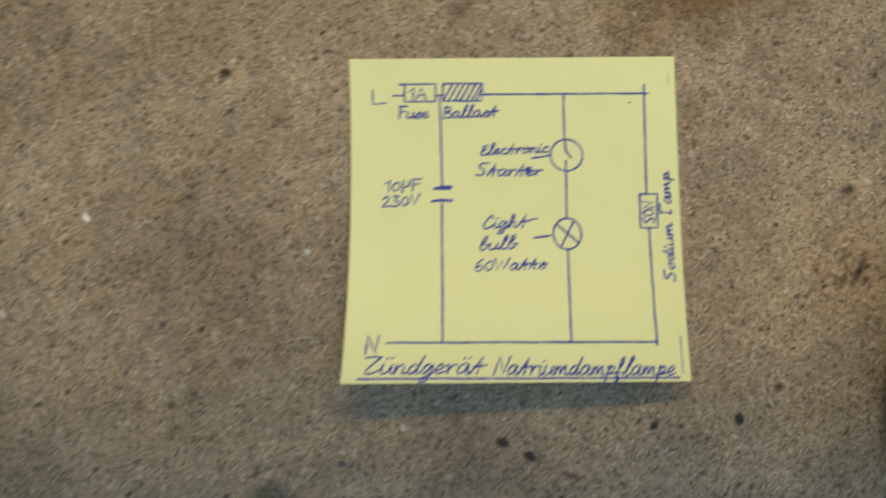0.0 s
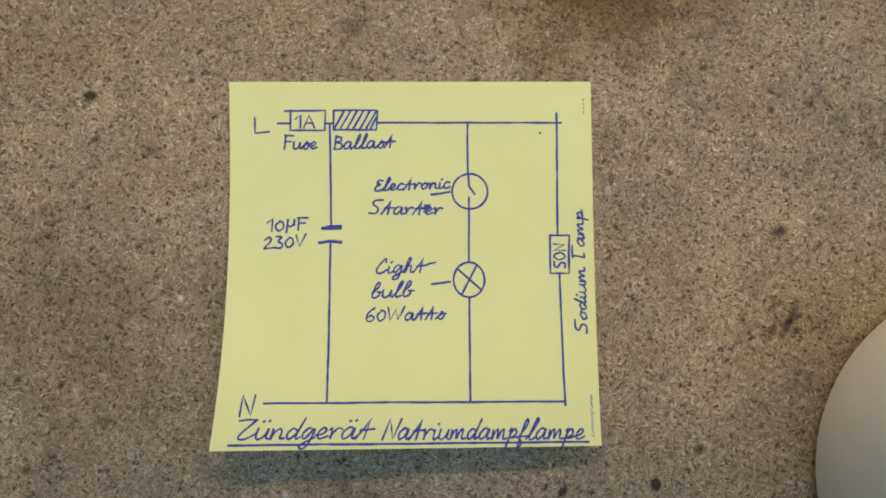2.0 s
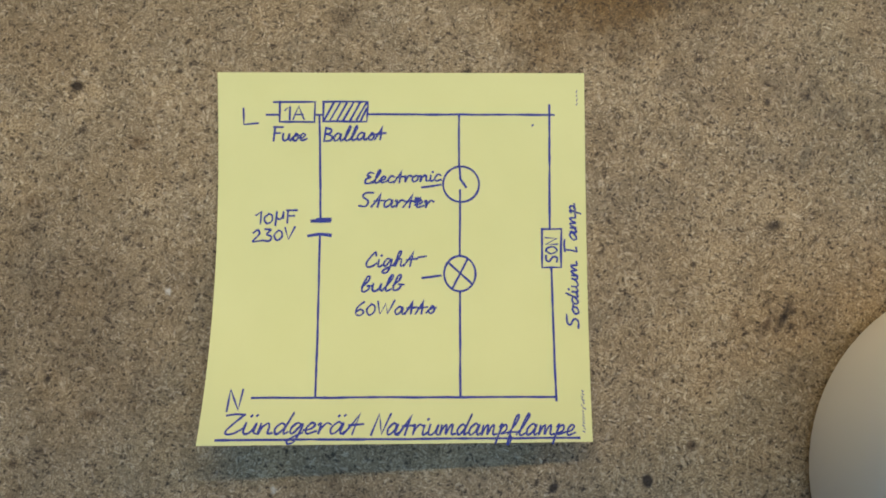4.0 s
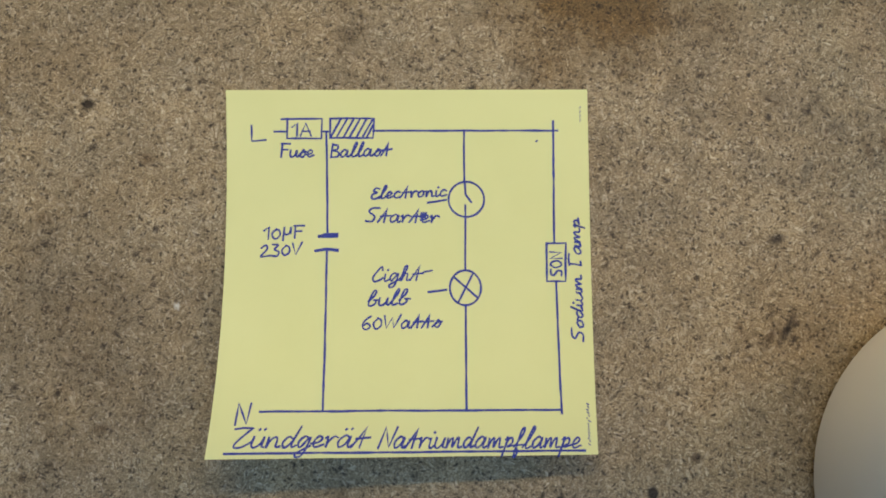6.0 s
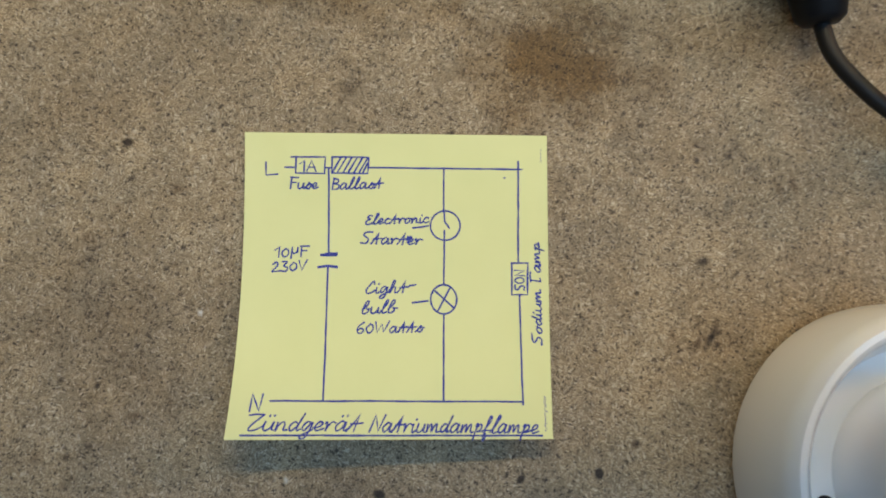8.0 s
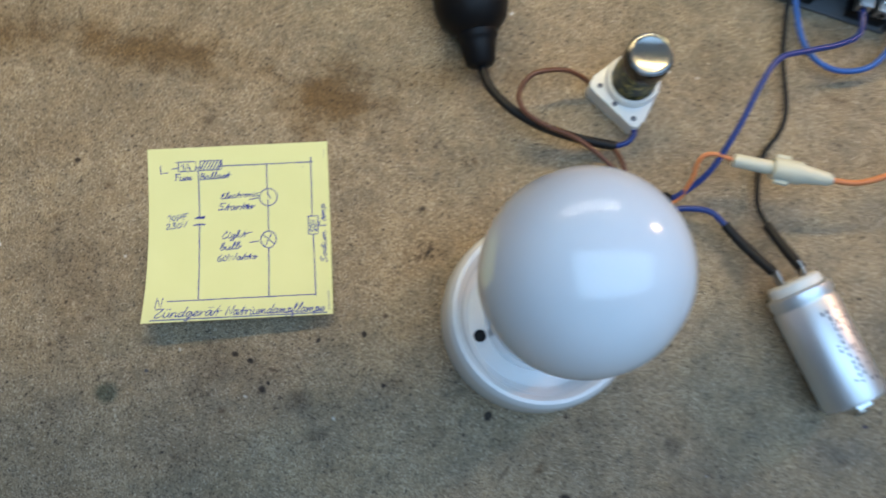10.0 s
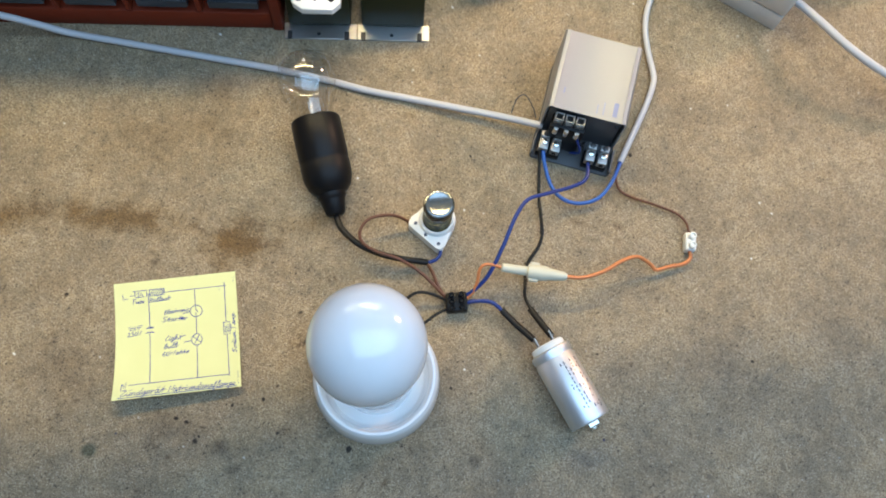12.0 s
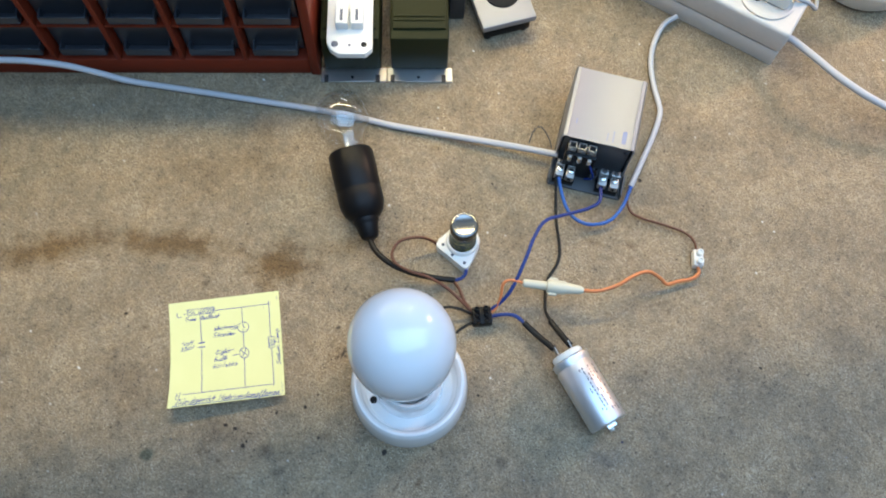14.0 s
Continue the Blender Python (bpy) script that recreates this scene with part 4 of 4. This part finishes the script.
def terminal(x, y, z):
    block = part("terminal", box(B(), x - 0.0031, x + 0.0031, y - 0.0040, y + 0.0040, z, z + 0.0065, 0.0006), TIN, ballast, "nickel screw terminal")
    part("screw", lathe(B(), [(0.0, 0.0012), (0.0012, 0.0012), (0.0020, 0.0008), (0.0021, 0.0)], 16, pose(x, y + 0.0014, z + 0.0065)), NICKEL, block)
    part("upper_clamp", box(B(), x - 0.0031, x + 0.0031, y + 0.0042, y + 0.0086, z + 0.0010, z + 0.0085, 0.0006), TIN, block)
    part("screw", lathe(B(), [(0.0, 0.0012), (0.0012, 0.0012), (0.0018, 0.0008), (0.0019, 0.0)], 16, pose(x, y + 0.0064, z + 0.0085)), DARK_METAL, block)
    part("wire_entry", lathe(B(), [(0.0, 0.0004), (0.0014, 0.0004), (0.0016, 0.0)], 14, pose(x, y - 0.0040, z + 0.0032, 90, 0, 0)), BLACK_PLASTIC, block)


part("terminal_carrier", box(B(), -0.0245, -0.0085, -0.0340, -0.0240, 0.0016, 0.0080, 0.0006), BLACK_PLASTIC, ballast)
part("terminal_carrier", box(B(), 0.0075, 0.0240, -0.0340, -0.0240, 0.0016, 0.0080, 0.0006), BLACK_PLASTIC, ballast)
part("terminal_carrier", box(B(), -0.0205, 0.0020, -0.0255, -0.0165, 0.0016, 0.0335, 0.0006), BLACK_PLASTIC, ballast)
for x in (-0.0205, -0.0125):
    terminal(x, -0.0300, 0.0080)
for x in (0.0115, 0.0200):
    terminal(x, -0.0300, 0.0080)
for x in (-0.0165, -0.0095, -0.0025):
    bm = B()
    box(bm, x - 0.0030, x - 0.0020, -0.0235, -0.0180, 0.0335, 0.0400, 0.0003, 1)
    box(bm, x + 0.0020, x + 0.0030, -0.0235, -0.0180, 0.0335, 0.0400, 0.0003, 1)
    box(bm, x - 0.0020, x + 0.0020, -0.0235, -0.0225, 0.0335, 0.0400, 0.0003, 1)
    box(bm, x - 0.0020, x + 0.0020, -0.0190, -0.0180, 0.0335, 0.0400, 0.0003, 1)
    clamp = part("clamp", bm, TIN, ballast, "nickel wire clamp")
    part("screw", lathe(B(), [(0.0, 0.0060), (0.0014, 0.0058), (0.0018, 0.0050), (0.0018, 0.0)], 16, pose(x, -0.0262, 0.0270)), NICKEL, clamp)
part("coil_lead", tube(B(), [(-0.004, -0.022, 0.026), (0.001, -0.027, 0.020), (0.004, -0.028, 0.010), (-0.001, -0.027, 0.004)], 0.0008), BLUE_WIRE, ballast)
for side in (-1, 1):
    part("plate_lip", box(B(), side * 0.0270 - 0.0008, side * 0.0270 + 0.0008, -0.0355, -0.0185, 0.0016, 0.0085, 0.0004, 1), STEEL_PLATE, ballast)
part("winding_loop", tube(B(), [(0.0005 + 0.0052 * math.cos(0.7 * k), -0.0268 + 0.0006 * k, 0.0135 + 0.0052 * math.sin(0.7 * k)) for k in range(10)], 0.0009), BLACK_RUBBER, ballast)
# faint blue stamps on the cover as plain bars
for x0, x1, y0, y1 in ((0.0155, 0.0185, -0.0140, -0.0040), (0.0090, 0.0100, -0.0145, -0.0055), (0.0050, 0.0058, -0.0145, -0.0080), (-0.0185, -0.0175, -0.0060, -0.0020)):
    part("print_bar", box(B(), x0, x1, y0, y1, 0.04375, 0.04395), PRINT_BLUE, ballast)

# ---- wires on the bench ----
wire([(0.1058, 0.0665, 0.0085), (0.1085, 0.0565, 0.0095), (0.1170, 0.0452, 0.0115), (0.1290, 0.0372, 0.0110), (0.1440, 0.0322, 0.0080), (0.1615, 0.0285, 0.0050)], 0.0021, BLACK_RUBBER, "lamp_cable", "black round cable from the lamp holder", "cable")
wire([(0.1555, 0.0545, 0.0050), (0.1480, 0.0585, 0.0110), (0.1390, 0.0602, 0.0150), (0.1268, 0.0582, 0.0170), (0.1202, 0.0508, 0.0170), (0.1212, 0.0430, 0.0165), (0.1298, 0.0362, 0.0155), (0.1430, 0.0307, 0.0125), (0.1560, 0.0212, 0.0085), (0.1700, 0.0042, 0.0050)],
     0.0011, BROWN_WIRE, "wire", "brown insulated wire looped beside the starter")
wire([(0.1700, 0.0385, 0.0050), (0.1702, 0.0335, 0.0055), (0.1668, 0.0298, 0.0050), (0.1610, 0.0284, 0.0048)], 0.0012, BLUE_WIRE, "wire", "short blue wire at the starter socket")
wire([(0.1605, 0.0286, 0.0050), (0.1635, 0.0215, 0.0060), (0.1660, 0.0120, 0.0055), (0.1705, 0.0025, 0.0050)], 0.0011, BROWN_WIRE, "wire", "brown wire from the black cable to the terminal strip")
wire([(0.1705, 0.0020, 0.0050), (0.1610, 0.0065, 0.0090), (0.1500, 0.0080, 0.0100), (0.1380, 0.0000, 0.0060), (0.1290, -0.0060, 0.0040)], 0.0010, BLACK_RUBBER, "wire", "dark wire from the terminal strip to the lamp socket")
wire([(0.1705, -0.0030, 0.0050), (0.1620, -0.0065, 0.0060), (0.1520, -0.0125, 0.0060), (0.1450, -0.0180, 0.0040)], 0.0010, BLACK_RUBBER, "wire", "dark wire from the terminal strip to the lamp socket")
wire([(0.1812, 0.0033, 0.0050), (0.1880, 0.0058, 0.0090), (0.1978, 0.0130, 0.0160), (0.2090, 0.0292, 0.0240), (0.2185, 0.0455, 0.0280), (0.2285, 0.0565, 0.0270), (0.2435, 0.0612, 0.0220), (0.2620, 0.0662, 0.0160), (0.2728, 0.0722, 0.0125), (0.2766, 0.0840, 0.0112)],
     0.0013, BLUE_WIRE, "wire", "dark blue wire from the terminal strip to the ballast")
wire([(0.2475, 0.0960, 0.0112), (0.2478, 0.0850, 0.0085), (0.2500, 0.0715, 0.0065), (0.2560, 0.0620, 0.0060), (0.2660, 0.0575, 0.0060), (0.2790, 0.0590, 0.0060), (0.2900, 0.0680, 0.0060), (0.2985, 0.0805, 0.0055), (0.3015, 0.0860, 0.0050)],
     0.0013, LIGHT_BLUE_WIRE, "wire", "light blue wire curving in front of the ballast")
wire([(0.2455, 0.0960, 0.0112), (0.2440, 0.0850, 0.0065), (0.2410, 0.0650, 0.0040), (0.2395, 0.0430, 0.0040), (0.2360, 0.0325, 0.0028), (0.2270, 0.0215, 0.0018), (0.2225, 0.0070, 0.0030), (0.2210, -0.0030, 0.0050), (0.2245, -0.0140, 0.0080)],
     0.0011, BLACK_RUBBER, "wire", "thin black wire from the ballast to the capacitor")
wire([(0.2225, -0.0100, 0.0070), (0.2265, -0.0190, 0.0100), (0.2315, -0.0300, 0.0140)], 0.0022, BLACK_RUBBER, "heat_shrink_sleeve", "black heat shrink sleeve on a capacitor lead", "sleeve", "capacitor sleeves")
wire([(0.1815, -0.0010, 0.0050), (0.1890, -0.0010, 0.0075), (0.1985, -0.0035, 0.0090), (0.2060, -0.0115, 0.0080)], 0.0013, BLUE_WIRE, "wire", "dark blue wire from the terminal strip to the capacitor")
wire([(0.2040, -0.0090, 0.0085), (0.2110, -0.0185, 0.0090), (0.2205, -0.0310, 0.0125)], 0.0022, BLACK_RUBBER, "heat_shrink_sleeve", "black heat shrink sleeve on a capacitor lead", "sleeve", "capacitor sleeves")
wire([(0.1815, 0.0010, 0.0050), (0.1868, 0.0042, 0.0080), (0.1905, 0.0100, 0.0130), (0.1930, 0.0172, 0.0180), (0.1980, 0.0190, 0.0195), (0.2070, 0.0160, 0.0190)], 0.0010, ORANGE_WIRE, "wire", "orange wire from the terminal strip to the fuse holder")
wire([(0.2445, 0.0052, 0.0210), (0.2565, 0.0032, 0.0210), (0.2710, 0.0060, 0.0200), (0.2850, 0.0120, 0.0185), (0.2960, 0.0140, 0.0150), (0.3050, 0.0100, 0.0090), (0.3095, 0.0062, 0.0060), (0.3190, 0.0077, 0.0045), (0.3290, 0.0085, 0.0040), (0.3345, 0.0120, 0.0040), (0.3352, 0.0170, 0.0040)],
     0.0013, ORANGE_WIRE, "wire", "orange wire bent between fuse holder and connector")
wire([(0.3005, 0.0860, 0.0050), (0.2960, 0.0760, 0.0040), (0.2965, 0.0650, 0.0035), (0.3045, 0.0585, 0.0030), (0.3180, 0.0520, 0.0030), (0.3310, 0.0445, 0.0035), (0.3365, 0.0370, 0.0045), (0.3372, 0.0285, 0.0045)],
     0.0009, BROWN_WIRE, "wire", "thin brown wire leading to the white connector")
wire([(0.3690, 0.2260, 0.0050), (0.3570, 0.2200, 0.0040), (0.3455, 0.2040, 0.0035), (0.3390, 0.1860, 0.0035), (0.3370, 0.1660, 0.0035), (0.3372, 0.1480, 0.0035), (0.3350, 0.1390, 0.0035), (0.3262, 0.1230, 0.0040), (0.3130, 0.1030, 0.0050), (0.3000, 0.0835, 0.0055)],
     0.0021, WHITE_SHEATH, "white_cable", "white mains cable from the power strip", "cable", "white cables")
wire([(-0.520, 0.262, 0.0320), (-0.300, 0.2450, 0.0350), (-0.200, 0.2355, 0.0340), (-0.145, 0.2288, 0.0329), (-0.1217, 0.2260, 0.0308), (-0.0997, 0.2233, 0.0249), (-0.0789, 0.2207, 0.0142), (-0.0613, 0.2186, 0.0040), (-0.019, 0.2065, 0.0026), (0.031, 0.1915, 0.0025), (0.074, 0.1785, 0.0025), (0.110, 0.1660, 0.0025),
      (0.135, 0.1560, 0.0026), (0.163, 0.1465, 0.0035), (0.196, 0.1345, 0.0060), (0.225, 0.1240, 0.0080), (0.2500, 0.1130, 0.0120)], 0.0024, WHITE_SHEATH, "white_cable", "long white mains cable running across the bench under the bulb", "cable", "white cables")
wire([(0.2300, 0.1240, 0.0125), (0.2350, 0.1330, 0.0150), (0.2410, 0.1350, 0.0160), (0.2450, 0.1260, 0.0150), (0.2460, 0.1180, 0.0140)], 0.0004, DARK_METAL, "bare_wire", "thin bare wire curl at the cable end", "wire")

# ---- small parts cabinet and transformers at the back ----
BACK = Matrix.Translation((0.082, 0.209, 0.0)) @ Matrix.Rotation(radians(-7.0), 4, "Z")
cabinet = thing("parts_cabinet", BACK, "rust-red small parts cabinet with smoky plastic drawers", "parts cabinet")
COLS, ROWS, PX, PZ, DEEP = 8, 2, 0.0470, 0.0385, 0.15
X1 = -0.0065
X0, ZB = X1 - COLS * PX, 0.0200
HT = ZB + ROWS * PZ + 0.008
part("side_panel", box(B(), X1, X1 + 0.0070, 0, DEEP, 0, HT, 0.001), RED_PLASTIC, cabinet)
part("side_panel", box(B(), X0 - 0.0070, X0, 0, DEEP, 0, HT, 0.001), RED_PLASTIC, cabinet)
part("bottom_panel", box(B(), X0, X1, 0.0015, DEEP, 0.0, ZB - 0.0015, 0.0015), RED_PLASTIC, cabinet)
part("top_panel", box(B(), X0, X1, 0, DEEP, HT - 0.006, HT, 0.001), RED_PLASTIC, cabinet)
part("back_panel", box(B(), X0, X1, DEEP - 0.003, DEEP, ZB, HT - 0.006), RED_PLASTIC, cabinet)
for c in range(1, COLS):
    part("divider", box(B(), X0 + c * PX - 0.0018, X0 + c * PX + 0.0018, 0.001, DEEP - 0.003, ZB, HT - 0.006, 0.0005, 1), RED_PLASTIC, cabinet)
for r in range(1, ROWS):
    for c in range(COLS):
        part("shelf_rail", box(B(), X0 + c * PX + 0.0019, X0 + (c + 1) * PX - 0.0019, 0.003, DEEP - 0.003, ZB + r * PZ - 0.0012, ZB + r * PZ + 0.0012), RED_PLASTIC, cabinet)
drawer_mesh, lip_mesh = None, None
for r in range(ROWS):
    for c in range(COLS):
        x, z = X0 + (c + 0.5) * PX, ZB + r * PZ
        if drawer_mesh is None:
            bm = B()
            box(bm, -0.0205, 0.0205, 0.0, 0.0016, 0.0020, 0.0325, 0.0005, 1)
            box(bm, -0.0205, -0.0190, 0.0016, 0.12, 0.0020, 0.0310)
            box(bm, 0.0190, 0.0205, 0.0016, 0.12, 0.0020, 0.0310)
            box(bm, -0.0190, 0.0190, 0.0016, 0.12, 0.0020, 0.0034)
            d = part("drawer", bm, DRAWER, cabinet)
            drawer_mesh = d.data
            bm = B()
            box(bm, -0.0165, 0.0165, -0.0085, 0.0, 0.0050, 0.0064, 0.0004, 1)
            box(bm, -0.0165, 0.0165, -0.0085, -0.0072, 0.0064, 0.0125, 0.0004, 1)
            box(bm, -0.0165, -0.0152, -0.0072, 0.0, 0.0064, 0.0125)
            box(bm, 0.0152, 0.0165, -0.0072, 0.0, 0.0064, 0.0125)
            lip = part("drawer_pull", bm, DRAWER, d)
            lip_mesh = lip.data
        else:
            d = new("drawer", drawer_mesh)
            d.parent = cabinet
            lip = new("drawer_pull", lip_mesh)
            lip.parent = d
        d.location = (x, 0.0095, z)


def transformer(x0, label):
    t = thing("transformer", BACK @ pose(x0, 0.0, 0.0), label, "transformer", "transformers at the back")
    part("bracket", box(B(), 0.0, 0.0505, -0.0065, 0.0060, 0.0, 0.0016, 0.0004, 1), ZINC, t, "zinc mounting bracket")
    part("core", box(B(), 0.0030, 0.0465, 0.0042, 0.0850, 0.0016, 0.0425, 0.0020), OLIVE, t)
    part("top_cover", box(B(), 0.0050, 0.0445, 0.0120, 0.0800, 0.0425, 0.0450, 0.0010), OLIVE, t)
    for y in (0.0180, 0.0215):
        part("rib", box(B(), 0.0060, 0.0435, y, y + 0.0014, 0.0450, 0.0460, 0.0004, 1), OLIVE, t)
    for x in (0.0040, 0.0435):
        part("slot", box(B(), x - 0.0016, x + 0.0016, -0.0067, -0.0005, 0.0012, 0.0018), DARK_METAL, t)
    part("rivet", lathe(B(), [(0.0, 0.0004), (0.0011, 0.0003), (0.0013, 0.0)], 14, pose(0.0240, -0.0025, 0.0016)), DARK_METAL, t)
    return t


transformer(0.0010, "olive lacquered transformer on a zinc bracket")
transformer(0.0520, "olive lacquered transformer on a zinc bracket")
tsock = thing("white_lamp_socket", BACK @ pose(0.0265, 0.0020, 0.0462), "white plastic socket plate lying on the transformer", "socket")
outline = [(-0.0165, 0.048), (-0.0165, -0.006), (-0.0140, -0.012), (-0.0080, -0.0165), (0.0115, -0.0165), (0.0165, -0.0115), (0.0165, 0.048)]
part("plate", prism(B(), outline, 0.0, 0.0050, 0.0008, pose(0, 0.0, 0)), WHITE_PLASTIC, tsock)
for x in (-0.0055, 0.0055):
    part("contact_housing", box(B(), x - 0.0045, x + 0.0045, 0.0040, 0.0220, 0.0050, 0.0130, 0.0008), WHITE_PLASTIC, tsock)
    part("contact_slot", box(B(), x - 0.0010, x + 0.0010, 0.0065, 0.0160, 0.0128, 0.0133), PRINT_GREY, tsock)
for x, y, r in ((-0.0105, -0.0080, 0.0026), (0.0105, -0.0085, 0.0022), (0.0, -0.0090, 0.0011)):
    part("screw_hole", lathe(B(), [(0.0, 0.0003), (r * 0.8, 0.0003), (r, 0.0)], 18, pose(x, y, 0.0050)), BLACK_PLASTIC if x > 0.005 else PRINT_GREY, tsock)

# ---- metal-topped adapter, power strip and what lies by it ----
adapter = thing("metal_topped_unit", pose(0.2290, 0.2440, 0.0, 0, 0, 9), "black unit with a brushed metal top and a dark round opening", "adapter")
part("body", box(B(), -0.0190, 0.0190, -0.0160, 0.0300, 0.0020, 0.0150, 0.0012), BLACK_PLASTIC, adapter)
part("top_plate", box(B(), -0.0220, 0.0220, -0.0195, 0.0330, 0.0150, 0.0215, 0.0016), ALU, adapter)
part("round_opening", lathe(B(), [(0.0, 0.0003), (0.0125, 0.0003), (0.0132, 0.0006), (0.0138, 0.0)], 40, pose(0.0020, 0.0080, 0.0216)), BLACK_PLASTIC, adapter)
for x in (-0.0150, 0.0150):
    part("foot", lathe(B(), [(0.0, 0.0), (0.0030, 0.0), (0.0032, 0.0021), (0.0, 0.0021)], 16, pose(x, -0.0125, 0)), BLACK_RUBBER, adapter)
dark = thing("dark_box", BACK @ pose(0.1065, 0.0520, 0.0), "small dark plastic box beside the transformer", "box")
part("shell", box(B(), -0.0060, 0.0060, 0.0, 0.0300, 0.0, 0.0300, 0.0010), DARK_METAL, dark)

strip = thing("power_strip", pose(0.4340, 0.1745, 0.0, 0, 0, -39.5), "aged off-white power strip with sockets and a plug at its end", "power strip")
part("base", box(B(), -0.300, -0.0005, 0.0008, 0.0470, 0.0, 0.0167, 0.0006), BEIGE_PLASTIC, strip)
part("housing", box(B(), -0.300, 0.0, 0.0, 0.0480, 0.0171, 0.0400, 0.0030, 3), BEIGE_PLASTIC, strip)
for k in range(5):
    hub = part("socket_ring", lathe(B(), [(0.0215, -0.0005), (0.0215, 0.0016), (0.0195, 0.0020), (0.0190, 0.0004), (0.0, 0.0002)], 40, pose(-0.0290 - 0.0560 * k, 0.0245, 0.0400)), BEIGE_PLASTIC, strip)
    for s in (-1, 1):
        part("contact_hole", lathe(B(), [(0.0, 0.0003), (0.0022, 0.0003), (0.0026, 0.0)], 16, pose(-0.0290 - 0.0560 * k + s * 0.0066, 0.0245 + s * 0.0066, 0.0403)), BLACK_PLASTIC, hub)
plug = thing("flat_plug", pose(0.4340, 0.1745, 0.0, 0, 0, -39.5) @ pose(-0.0285, 0.0250, 0.0404), "white flat mains plug pushed into the power strip", "plug")
part("plug_body", box(B(), -0.0160, 0.0160, -0.0075, 0.0075, 0.0, 0.0150, 0.0030, 3), WHITE_PLASTIC, plug)
part("plug_grip", box(B(), -0.0110, 0.0110, -0.0050, 0.0050, 0.0150, 0.0230, 0.0020, 2), WHITE_PLASTIC, plug)
wire([(0.4380, 0.1920, 0.0200), (0.4470, 0.1840, 0.0200), (0.4580, 0.1650, 0.0230), (0.4730, 0.1410, 0.0250), (0.4980, 0.1190, 0.0220), (0.5400, 0.0980, 0.0140), (0.6000, 0.0800, 0.0050), (0.7200, 0.0700, 0.0030)], 0.0028, WHITE_SHEATH, "white_cable", "thick white supply cable of the power strip", "cable", "white cables")
wire([(0.4280, 0.2080, 0.0520), (0.4560, 0.2030, 0.0400), (0.4690, 0.2070, 0.0250), (0.4800, 0.2180, 0.0120), (0.4900, 0.2400, 0.0040), (0.5000, 0.3000, 0.0030)], 0.0016, WHITE_SHEATH, "white_cable", "thin white cord of the flat plug", "cable", "white cables")
tub = thing("white_tub", pose(0.5350, 0.2560, 0.0), "white plastic tub with a rounded rim", "tub")
part("tub_wall", lathe(B(), [(0.0, 0.0), (0.040, 0.0), (0.044, 0.004), (0.047, 0.022), (0.0495, 0.0235), (0.0495, 0.026), (0.046, 0.026), (0.043, 0.006), (0.0, 0.004)], 56), WHITE_PLASTIC, tub)
